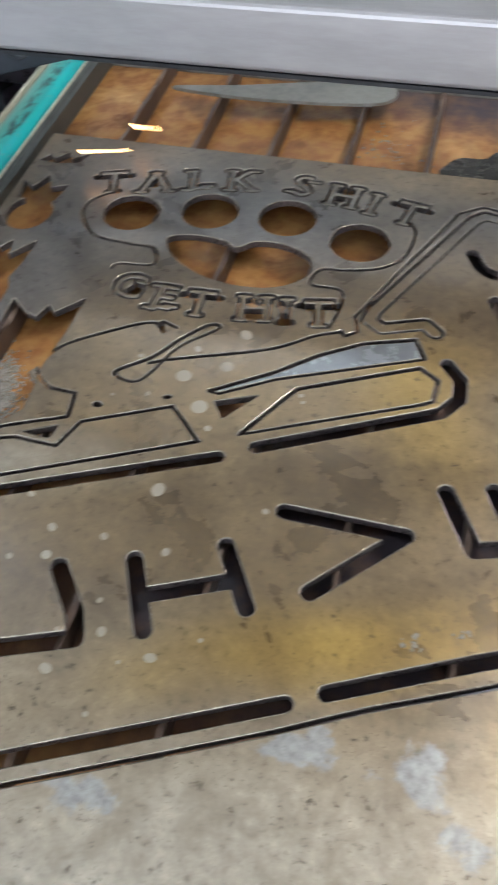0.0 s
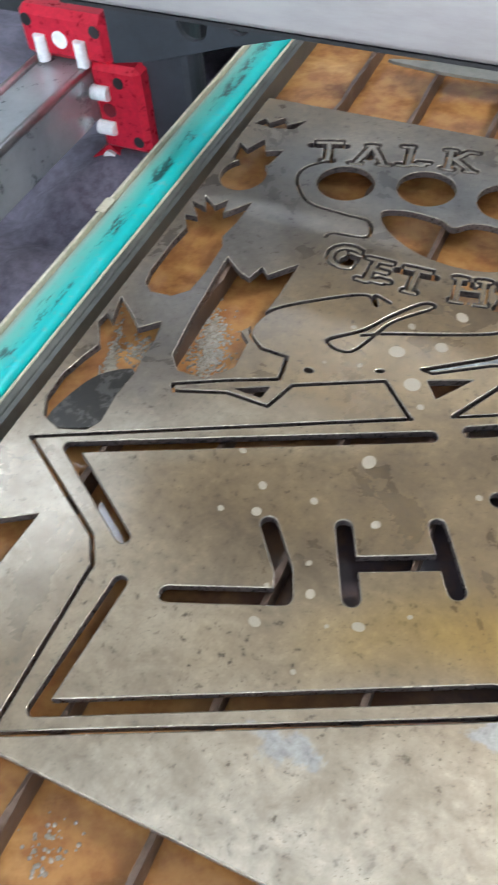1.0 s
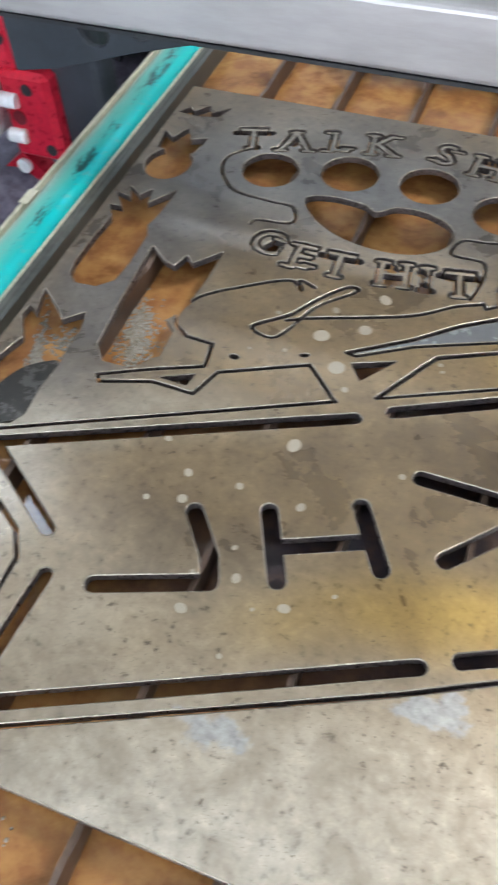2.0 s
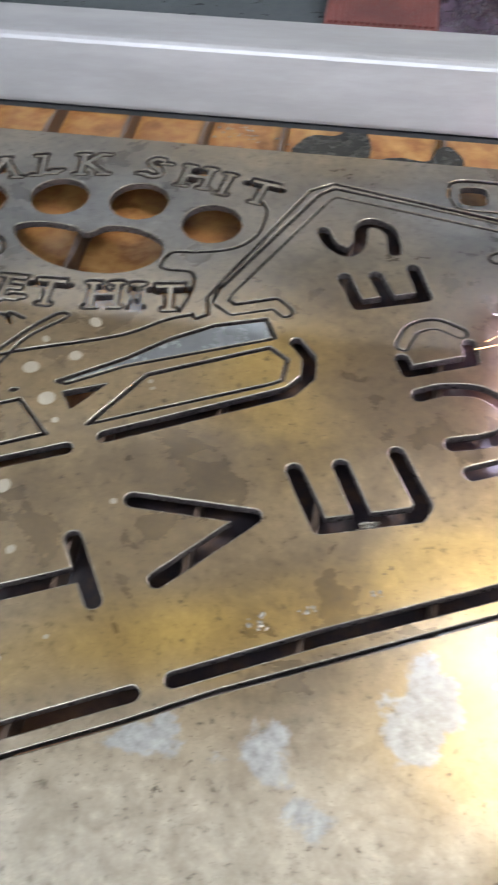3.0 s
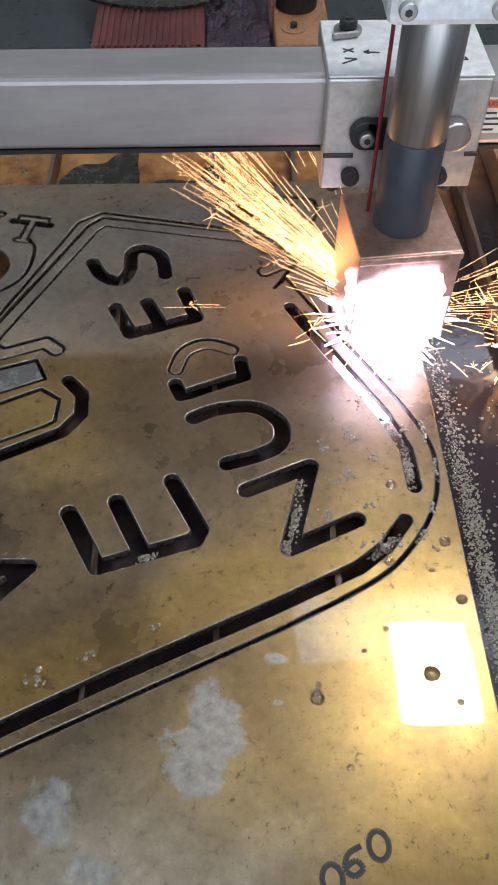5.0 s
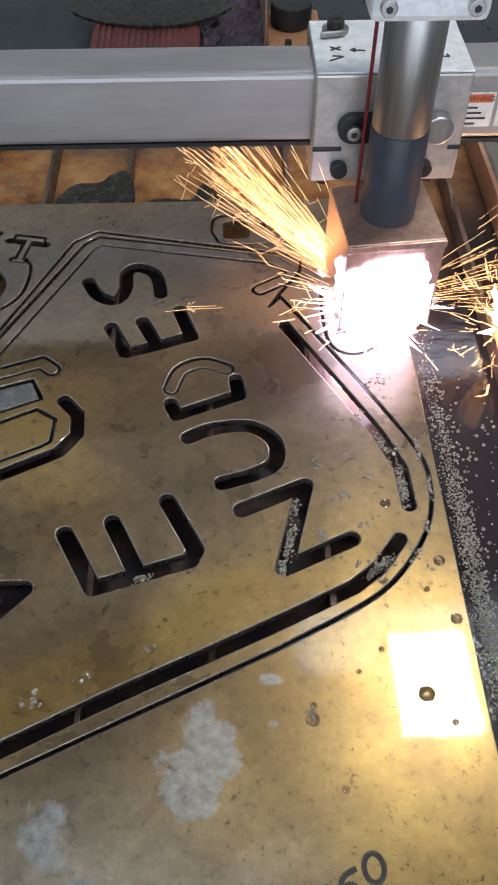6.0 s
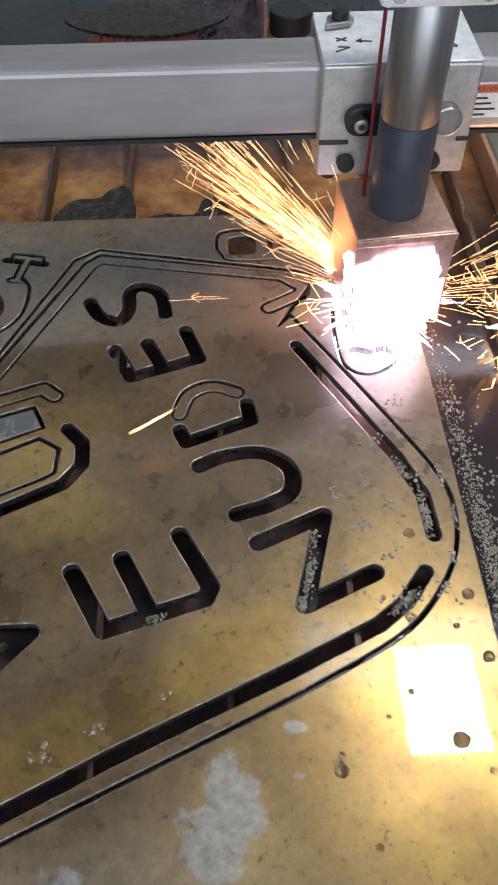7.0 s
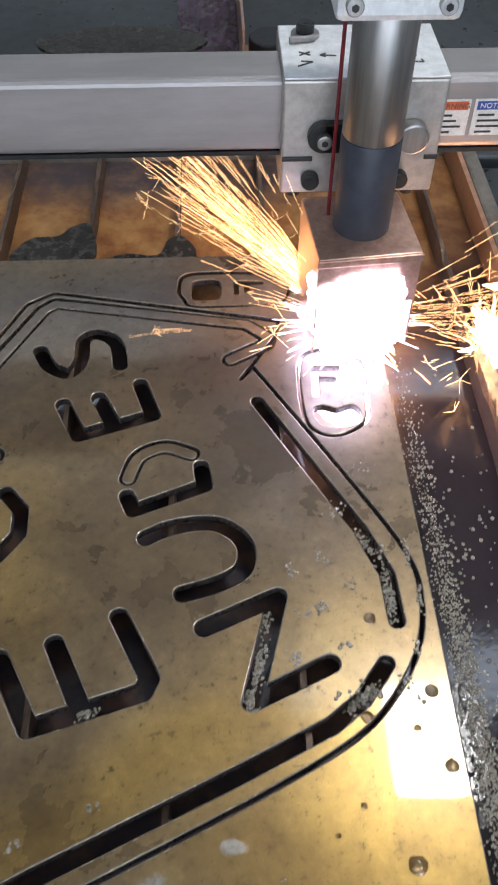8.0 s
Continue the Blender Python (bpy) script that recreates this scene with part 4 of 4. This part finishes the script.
def sticker(x, header, letters):
    s = part("sticker", box(x, x + 0.023, -0.0006, -0.0001, 0.009, 0.032), PAPER, GANTRY, "small printed warning sticker")
    part("header", box(x + 0.0015, x + 0.0215, -0.0009, -0.0007, 0.0255, 0.0308), header, s)
    cu = bpy.data.curves.new("word", "FONT")
    cu.body, cu.size, cu.align_x, cu.extrude = letters, 0.0046, "CENTER", 0.00005
    ob = bpy.data.objects.new("word", cu)
    me = bpy.data.meshes.new_from_object(ob)
    bpy.data.objects.remove(ob)
    me.materials.clear()
    me.materials.append(PAPER if header is BLUE_PRINT else INK)
    w = new("word", me)
    w.parent = s
    w.matrix_basis = pose(x + 0.0115, -0.00105, 0.0266, 90, 0, 0)
    for k in range(4):
        part("print_line", box(x + 0.003, x + 0.013 + 0.003 * (k % 3), -0.0009, -0.0007, 0.0215 - 0.0036 * k, 0.0228 - 0.0036 * k), INK, s)


sticker(0.189, ORANGE, "WARNING")
sticker(0.2145, BLUE_PRINT, "NOTICE")

# ---- torch carriage; local origin on the sheet under the torch ----
CARRIAGE = thing("torch_carriage", "plasma torch in an aluminium block with a copper shield", "plasma torch")


def torch_carriage():
    c = CARRIAGE
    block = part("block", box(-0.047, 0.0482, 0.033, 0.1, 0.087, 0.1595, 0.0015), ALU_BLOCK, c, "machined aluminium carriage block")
    # thin paler slab puts the light on the block's top into its colour
    part("lit_top_face", box(-0.0465, 0.0477, 0.0335, 0.0995, 0.1597, 0.1609, 0.0004), ALU_WHITE, block, "block's top face with marker writing, light put into its paler colour")
    # hand-written marks on the top face
    def mark(points, r=0.0006):
        bm = bmesh.new()
        for a, b in zip(points, points[1:]):
            rod((*a, 0.1610), (*b, 0.1610), r, n=6, bm=bm)
        part("marker_line", bm, INK, block)
    mark([(-0.036, 0.060), (-0.030, 0.064)]), mark([(-0.036, 0.064), (-0.030, 0.060)])
    mark([(-0.038, 0.047), (-0.029, 0.052), (-0.036, 0.053)])
    mark([(-0.024, 0.060), (-0.015, 0.059)]), mark([(-0.024, 0.060), (-0.021, 0.062)]), mark([(-0.024, 0.060), (-0.021, 0.058)])
    mark([(0.026, 0.058), (0.032, 0.062)]), mark([(0.026, 0.062), (0.032, 0.058)]), mark([(0.025, 0.051), (0.035, 0.05), (0.034, 0.053)])
    bolt = part("bolt", rod((-0.031, 0.085, 0.1611), (-0.031, 0.085, 0.163), 0.0085, n=28), CHROME, block, "washer under a black cap screw")
    socket_screw("bolt_head", bolt, (-0.031, 0.085, 0.1631), (0, 0, 1), 0.0055, BLACK)
    part("clip", rod((-0.041, 0.075, 0.1628), (-0.026, 0.078, 0.1628), 0.002, n=10), CHROME, block)
    # clamp ear, screws, notches in the front
    ear = part("clamp_ear", rod((-0.0225, 0.0329, 0.127), (-0.0225, 0.027, 0.127), 0.0095, n=32, bevel=0.0008), BLACK, c, "black clamp ear")
    part("ear_bar", box(-0.0225, -0.006, 0.027, 0.0328, 0.1178, 0.1362, 0.0005), BLACK, ear)
    socket_screw("ear_screw", ear, (-0.0225, 0.0268, 0.127), (0, -1, 0), 0.0046, CHROME, "steel socket screw")
    part("knob", rod((0.03, 0.0328, 0.127), (0.03, 0.024, 0.127), 0.0095, n=28, bevel=0.0012), CHROME, c, "knurled metal knob")
    for sx in (-0.029, 0.026):
        socket_screw("block_screw", c, (sx, 0.0326, 0.098), (0, -1, 0), 0.0055, BLACK)
    part("notch", box(-0.0465, -0.028, 0.0318, 0.0335, 0.1095, 0.1125, 0.0006), BLACK, block)
    part("notch", box(0.04, 0.0487, 0.0318, 0.0335, 0.1095, 0.1125, 0.0006), BLACK, block)
    for sx in (-0.038, 0.034):
        part("foot", rod((sx, 0.04, 0.0868), (sx, 0.04, 0.083), 0.0042, n=20), BLACK, c, "black screw end under the block")
    # torch barrel
    part("barrel", rod((0, 0, 0.1465), (0, 0, 0.224), 0.0168, n=48, bevel=0.0006), CHROME, c, "polished steel torch barrel", True)
    part("sleeve", rod((0, 0, 0.086), (0, 0, 0.1464), 0.0171, n=48, bevel=0.0008), TORCH_GREY, c, "dark grey torch sleeve", True)
    part("cable", rod((-0.0188, 0.01, 0.087), (-0.0188, 0.012, 0.2165), 0.0011, n=10), RED_LINE, c, "thin red trigger wire")
    clamp = part("clamp", box(-0.03, 0.03, -0.027, 0.05, 0.2165, 0.236, 0.004), ALU_WHITE, c, "silver torch clamp")
    for sx in (-0.0215, 0.0215):
        socket_screw("clamp_screw", clamp, (sx, -0.0268, 0.2255), (0, -1, 0), 0.0042, CHROME, "steel socket screw")
    part("nozzle", rod((0, 0, 0.016), (0, 0, 0.085), 0.006, 0.014, n=32), COPPER, c)
    # copper shield: a box open below, its front cut away in the lower half
    w, sx = 0.031, 0.003
    shield = part("shield", box(sx - w, sx + w, -w, w, 0.0845, 0.0862, 0.0006), COPPER, c, "heat-tinted copper spark shield")
    part("shield_side", box(sx - w, sx - w + 0.0012, -w, w, 0.012, 0.0846), COPPER, shield)
    part("shield_side", box(sx + w - 0.0012, sx + w, -w, w, 0.012, 0.0846), COPPER, shield)
    part("shield_back", box(sx - w + 0.0012, sx + w - 0.0012, w - 0.0012, w, 0.012, 0.0846), COPPER, shield)
    part("shield_front", box(sx - w + 0.0012, sx + w - 0.0012, -w, -w + 0.0012, 0.05, 0.0846), COPPER, shield)
    part("shield_rim", box(sx - w - 0.0006, sx + w + 0.0006, -w - 0.0014, -w - 0.0001, 0.0805, 0.0855, 0.0005), COPPER, shield, "bright folded rim")
    shield.matrix_basis = pose(-0.003, 0, 0, 0, 0, 5)
    # the arc's white glare, built as a ragged glowing body bulging from the shield
    bm = bmesh.new()
    bmesh.ops.create_icosphere(bm, subdivisions=5, radius=1)
    for v in bm.verts:
        x, y, z = v.co
        s = (abs(x) ** 3.2 + abs(y) ** 3.2 + abs(z) ** 3.2) ** (-1 / 3.2)
        k = s * (1 + 0.12 * noise.noise(v.co * 2.2) + 0.1 * noise.noise(v.co * 6) + 0.05 * noise.noise(v.co * 14))
        v.co = Vector((-0.001 + x * (0.029 + 0.004 * z) * k, -0.023 + y * 0.0165 * k, 0.044 + z * 0.031 * k))
    part("plasma", bm, PLASMA, c, "arc's white glare, built as a glowing body", True)
    # glare skirt added under the shield to spread light, short jets along the sheet
    bm = bmesh.new()
    bmesh.ops.create_icosphere(bm, subdivisions=5, radius=1)
    for v in bm.verts:
        k = 1 + 0.22 * noise.noise(v.co * 3.1) + 0.2 * noise.noise(v.co * 8)
        v.co = Vector((0.001 + v.co.x * 0.031 * k, -0.006 + v.co.y * 0.033 * k, 0.0125 + v.co.z * 0.009 * k))
    part("plasma", bm, PLASMA, c, "skirt of arc glare spreading over the cut", True)
    rng = random.Random(31)
    bm = bmesh.new()
    for _ in range(70):
        a = rng.uniform(0, 2 * math.pi)
        u = Vector((math.cos(a), math.sin(a), 0))
        at = Vector((0.001, -0.006, rng.uniform(0.006, 0.016))) + u * 0.03
        rod(at, at + u * rng.uniform(0.008, 0.024) + Vector((0, 0, rng.uniform(-0.003, 0.006))), rng.uniform(0.0006, 0.0016), 0.0001, n=5, bm=bm)
    part("plasma_jet", bm, PLASMA, c, "short white-hot jets")
    bm = bmesh.new()
    bmesh.ops.create_icosphere(bm, subdivisions=4, radius=1)
    for v in bm.verts:
        k = 1 + 0.3 * noise.noise(v.co * 2.5)
        v.co = Vector((-0.006 + v.co.x * 0.026 * k, -0.034 + v.co.y * 0.04 * k, -0.0155 + v.co.z * 0.005))
    part("blow_through", bm, PLASMA, c, "white-hot spray blown through under the sheet", True)
    # hot spray burning where it strikes the tank's wall
    bm = bmesh.new()
    rng = random.Random(57)
    for _ in range(90):
        at = Vector((0.112 - abs(rng.gauss(0, 0.008)), rng.gauss(-0.004, 0.014), rng.uniform(-0.02, 0.004)))
        tip = at + Vector((rng.uniform(-0.016, 0.002), rng.gauss(0, 0.01), rng.uniform(0.002, 0.012)))
        rod(at, tip, rng.uniform(0.001, 0.0034), 0.0002, n=5, bm=bm)
    part("wall_flare", bm, STRIKE, c, "yellow-white burning spray striking the tank's wall")
    part("arc_jet", rod((0, 0, -0.034), (0, 0, 0.016), 0.009, 0.004, n=16), PLASMA, c, "white-hot arc through the sheet")


torch_carriage()


# ---- sparks ----
def spark_spray(name, seed, count, lead, spread, length, label, r=0.00008):
    """Glowing streaks thrown out from the torch, some ending in a forked star."""
    rng = random.Random(seed)
    bm = bmesh.new()
    lead = Vector(lead).normalized()
    side = lead.cross(Vector((0, 0, 1))).normalized()
    up = side.cross(lead)
    for _ in range(count):
        d = (lead + side * rng.gauss(0, spread) + up * rng.gauss(0, spread)).normalized()
        s0 = rng.uniform(0.02, 0.03) + rng.random() ** 1.5 * length * 0.8
        run = rng.uniform(0.08, 0.35) * length
        bend = up * rng.uniform(-0.1, 0.05)
        pts = [d * (s0 + run * k / 3) + bend * (run * (k / 3) ** 2) for k in range(4)]
        for a, b in zip(pts, pts[1:]):
            if b.z > 0.001:
                rod(a, b, r * rng.uniform(0.5, 1.2), n=4, bm=bm)
        if rng.random() < 0.22:
            for _ in range(4):
                tip = pts[-1] + Vector((rng.gauss(0, 1), rng.gauss(0, 1), rng.gauss(0, 1))) * 0.005
                if tip.z > 0.001 and pts[-1].z > 0.001:
                    rod(pts[-1], tip, r * 0.55, n=3, bm=bm)
    return tagged(link_mesh(name, bm, SPARK), label, "sparks", kind="stuff")


SPRAY_LEFT = spark_spray("spark_spray", 3, 280, (-0.74, 0.62, 0.36), 0.1, 0.155, "fan of orange sparks thrown back from the torch")
SPRAY_WIDE = spark_spray("spark_spray", 7, 70, (-0.8, 0.4, 0.3), 0.34, 0.13, "scattered orange sparks beside the torch")
SPRAY_RIGHT = spark_spray("spark_spray", 11, 130, (0.95, -0.05, 0.1), 0.28, 0.13, "orange sparks skimming over the water")


SPRAY_BASE = spark_spray("spark_spray", 41, 90, (-0.1, -0.8, 0.35), 0.75, 0.05, "short sparks bursting from the cut", r=0.0002)
SPRAY_HIT = spark_spray("spark_spray", 23, 130, (-0.1, -0.25, 0.6), 0.6, 0.055, "burst of sparks striking the tank's wall", r=0.00016)


def flying_spark(length):
    bm = rod((0, 0, 0), (length, 0, 0.001), 0.0009, 0.0004, n=6)
    rod((length, 0, 0.001), (length * 1.3, 0.001, 0.002), 0.0004, 0.0002, n=5, bm=bm)
    return tagged(link_mesh("flying_spark", bm, SPARK), "single orange spark flying over the sheet", "spark", "flying sparks")


# ---- small marks on the sheet ----
def spots():
    """Dried droplets, each a thin round film."""
    rng = random.Random(5)
    bm = rod((0, 0, 0), (0, 0, 0.00012), 1.0, n=18)
    for v in bm.verts:
        v.co.z = 0.00018 if v.co.z > 0.00006 else 0.00002
    me = bpy.data.meshes.new("water_spot")
    bm.to_mesh(me)
    bm.free()
    me.materials.append(SPOT)
    places = [(-222, -59, 5), (-235, 33, 5.5), (-217, 9, 5.5), (-196, 3, 5.5), (-209, 47, 4.5), (-204, 79, 5), (-222, -153, 3), (-192, -161, 3.5), (-243, -179, 3.5), (-274, -98, 3), (-270, -116, 3), (-204, -99, 3), (-242, -97, 2.5), (-233, 59, 3)]
    places += [(rng.uniform(-300, -150), rng.uniform(-200, 60), rng.uniform(1.2, 2.6)) for _ in range(18)]
    for x, y, r in places:
        if FIELD[int((x - GX[0]) / STEP), int((y - GY[0]) / STEP)] < r:
            continue
        ob = tagged(new("water_spot", me), "pale dried water spot on the sheet", "stain", "water spots")
        ob.location = (x / 1000, y / 1000, 0)
        ob.scale = (r / 1000, r / 1000 * rng.uniform(0.75, 1.0), 1)
        ob.rotation_euler.z = rng.uniform(0, 3)


spots()


def ball(level):
    bm = bmesh.new()
    bmesh.ops.create_icosphere(bm, subdivisions=level, radius=1)
    bm.verts.index_update()
    out = np.array([v.co[:] for v in bm.verts]), np.array([[v.index for v in f.verts] for f in bm.faces])
    bm.free()
    return out


COARSE, ROUND = ball(1), ball(2)


def foam(name, x, y, rx, ry, count, z, turn, label, seed, big=0.0015):
    """Loose bubbles, each a flattened ball, denser towards the middle."""
    rng = random.Random(seed)
    verts, faces = COARSE if count > 900 else ROUND
    c, s = math.cos(radians(turn)), math.sin(radians(turn))
    vs, fs = [], []
    for k in range(count):
        u, v = rng.gauss(0, 0.5) * rx, rng.gauss(0, 0.5) * ry
        r = big * rng.uniform(0.25, 1.0)
        vs.append(verts * (r, r, r * 0.75) + (u * c - v * s, u * s + v * c, r * 0.12))
        fs.append(faces + k * len(verts))
    me = bpy.data.meshes.new(name)
    me.from_pydata(np.concatenate(vs).tolist(), [], np.concatenate(fs).tolist())
    me.materials.append(FOAM)
    for p in me.polygons:
        p.use_smooth = True
    ob = new(name, me)
    ob.location = (x, y, z)
    return tagged(ob, label, "bubbles", kind="stuff")


def water_drop(x, y, r):
    """A low clear drop standing on the wet sheet."""
    bm = bmesh.new()
    bmesh.ops.create_icosphere(bm, subdivisions=3, radius=1)
    for v in bm.verts:
        k = 1 + 0.15 * noise.noise(v.co * 1.7 + Vector((x * 90, y * 90, 0)))
        v.co = Vector((v.co.x * r * k, v.co.y * r * k, max(v.co.z, -0.02) * r * 0.45))
    ob = link_mesh("water_drop", bm, CLEAR, smooth=True)
    ob.location = (x, y, 0.00008)
    return tagged(ob, "clear drop of water standing on the sheet", "water drop", "water drops")


for dx, dy, dr in ((138, -125, 4.2), (79, -136, 3.6), (80, -129, 1.8), (161, -84, 3.2), (158, -48, 3.4), (125, -60, 3.0), (133, -8, 3.2), (92, -170, 2.0), (150, -140, 1.8), (118, -100, 1.6), (105, -112, 1.4), (148, -66, 1.8)):
    water_drop(dx / 1000, dy / 1000, dr / 1000)
for k, (bx, by, brx, bry, bn, turn) in enumerate(((74, -32, 3, 14, 130, -15), (68, -47, 4, 5, 70, 0), (146, 8, 3.2, 18, 190, 0), (138, 40, 3, 12, 90, 25), (124, -49, 12, 2.6, 130, 38), (80, -6, 3, 8, 30, -15), (-10, -51, 6, 3, 40, 20), (108, 72, 2.5, 12, 40, 28))):
    foam("foam", bx / 1000, by / 1000, brx / 1000, bry / 1000, bn, -0.005, turn, "grey froth filling a cut slot", 120 + k, 0.0011)
for k, (bx, by, brx, bry, bn) in enumerate(((92, -28, 5, 4, 26), (108, 0, 4, 3, 20), (94, 21, 4, 4, 18), (112, 30, 4, 4, 14), (126, 12, 4, 4, 12), (155, -25, 2, 6, 22), (161, 2, 1.6, 9, 30), (158, 30, 1.6, 9, 26), (146, -42, 6, 4, 22), (122, 60, 8, 10, 24), (140, 90, 8, 12, 20))):
    foam("foam", bx / 1000, by / 1000, brx / 1000, bry / 1000, bn, 0, 0, "small cluster of bubbles on the wet sheet", 150 + k, 0.0012)
for k, (bx, by, brx, bry, bn) in enumerate(((-61, -121, 7, 4, 14), (-38, -111, 4, 3, 8), (-4, -96, 3, 3, 5), (122, -48, 12, 4, 18), (151, -52, 3, 3, 5), (118, -22, 4, 3, 6), (79, -132, 3, 4, 6), (145, 30, 4, 8, 8), (100, -5, 6, 5, 8))):
    foam("foam", bx / 1000, by / 1000, brx / 1000, bry / 1000, bn, 0, 0, "small cluster of bubbles on the wet sheet", k)
for k, (bx, by, brx, bry, bn) in enumerate(((70, -48, 4, 6, 26), (-14, -55, 5, 3, 14), (-84, -72, 6, 4, 22), (128, -44, 10, 4, 26), (-362, 5, 16, 34, 620), (-368, 20, 8, 34, 420), (-424, -30, 5, 40, 420), (-408, -8, 14, 14, 220))):
    foam("foam", bx / 1000, by / 1000, brx / 1000, bry / 1000, bn, WATER_Z + (0.008 if bx > -300 else 0), 20, "froth floating in a cut opening", 40 + k)
foam("foam", 0.177, -0.07, 0.006, 0.22, 2600, -0.006, 0, "froth along the sheet's edge", 77, 0.00085)
foam("foam", 0.184, -0.1, 0.006, 0.2, 1000, -0.012, 0, "froth along the sheet's edge", 81, 0.0012)
foam("foam", 0.212, 0.02, 0.03, 0.16, 130, WATER_Z, 0, "scattered bubbles on the dark water", 78)
foam("foam", -0.292, -0.315, 0.012, 0.02, 60, WATER_Z, 0, "froth beside a slat", 79)
foam("foam", -0.15, 0.35, 0.03, 0.05, 60, WATER_Z, 0, "froth between two slats", 80)


def handwritten_number():
    """Marker strokes, each numeral a looped line."""
    t = thing("marker_writing", "black handwritten marker numerals on the sheet", "writing")
    def stroke(pts):
        bm = bmesh.new()
        pts = smooth_path(pts, False, 4)
        for (ax, ay), (bx, by) in zip(pts, pts[1:]):
            rod((ax / 1000, ay / 1000, 0.00005), (bx / 1000, by / 1000, 0.00005), 0.0013, n=8, bm=bm)
        for v in bm.verts:
            v.co.z = 0.0001 + 0.05 * v.co.z
        part("numeral", bm, INK, t)
    def ring(cx, cy):
        stroke([(cx + 4.5 * math.cos(a) * 0.9 - 2.0 * math.sin(a), cy + 2.5 * math.cos(a) + 5.5 * math.sin(a)) for a in np.linspace(0.4, 6.9, 12)])
    ring(79, -217)
    ring(101, -204)
    stroke([(93, -204), (87, -207), (85, -213), (89, -216), (93, -213), (90, -210), (86, -212)])


handwritten_number()


# ---- what moves ----
BEAM_Y = [
    (0.0, 0.224), (0.5, 0.204), (1.0, 0.199), (1.2, 0.196), (2.3, 0.164), (2.5, 0.168), (3.0, 0.157), (3.5, 0.148), (4.0, 0.151),
    (4.5, 0.158), (6.0, 0.2), (6.5, 0.212), (7.0, 0.222), (7.5, 0.232), (8.0, 0.253),
]
TORCH_X = [(0.0, 0.1), (2.3, 0.105), (3.0, 0.112), (3.5, 0.1185), (4.0, 0.1335), (4.5, 0.1438), (6.0, 0.145), (6.5, 0.1415), (7.0, 0.144), (7.5, 0.1465), (8.0, 0.1465)]
AHEAD = 0.043


def torch_at(t):
    ts, ys = zip(*BEAM_Y)
    tx, xs = zip(*TORCH_X)
    return float(np.interp(t, tx, xs)), float(np.interp(t, ts, ys)) - AHEAD


def motions():
    walk(GANTRY, [(t, pose(0, y, BEAM_Z)) for t, y in BEAM_Y])
    walk(CARRIAGE, [(t, pose(*torch_at(t), 0)) for t, _ in BEAM_Y])
    rng = random.Random(9)
    times = [round(0.25 * k, 2) for k in range(33)]
    for spray, swing in ((SPRAY_LEFT, 5), (SPRAY_WIDE, 8), (SPRAY_RIGHT, 6), (SPRAY_HIT, 8), (SPRAY_BASE, 8)):
        rows = []
        for t in times:
            x, y = torch_at(t)
            turn = rng.uniform(-swing, swing)
            if spray in (SPRAY_LEFT, SPRAY_WIDE):
                turn -= 140 * min(max(((5.0 if spray is SPRAY_LEFT else 4.0) - t) / 0.25, 0), 1)
            rows.append((t, pose(x + (0.1 if spray is SPRAY_HIT else 0), y - 0.004, -0.02 if spray is SPRAY_HIT else 0.012, 0, 0, turn)))
        walk(spray, rows)
    # single sparks: seconds of flight start, start place, end place
    for t0, a, b, turn, size in ((0.0, (-0.39, 0.24, 0.02), (-0.5, 0.28, 0.02), 10, 0.034), (0.0, (-0.36, 0.285, 0.02), (-0.5, 0.34, 0.02), -4, 0.022), (4.4, (0.02, 0.17, 0.03), (-0.06, 0.2, 0.05), 160, 0.02), (6.4, (0.0, 0.1, 0.02), (-0.1, 0.05, 0.02), 50, 0.014), (7.0, (-0.02, 0.06, 0.02), (-0.1, 0.02, 0.02), 30, 0.014)):
        ob = flying_spark(size)
        rest = (0.2, 0.3, -0.03)
        rows = [(0.0, pose(*(a if t0 == 0 else rest), 0, 0, turn))]
        if t0 > 0:
            rows += [(t0 - 0.1, pose(*rest, 0, 0, turn)), (t0, pose(*a, 0, 0, turn))]
        rows += [(t0 + 0.3, pose(*b, 0, 0, turn)), (t0 + 0.4, pose(*rest, 0, 0, turn)), (8.0, pose(*rest, 0, 0, turn))]
        walk(ob, rows)


motions()
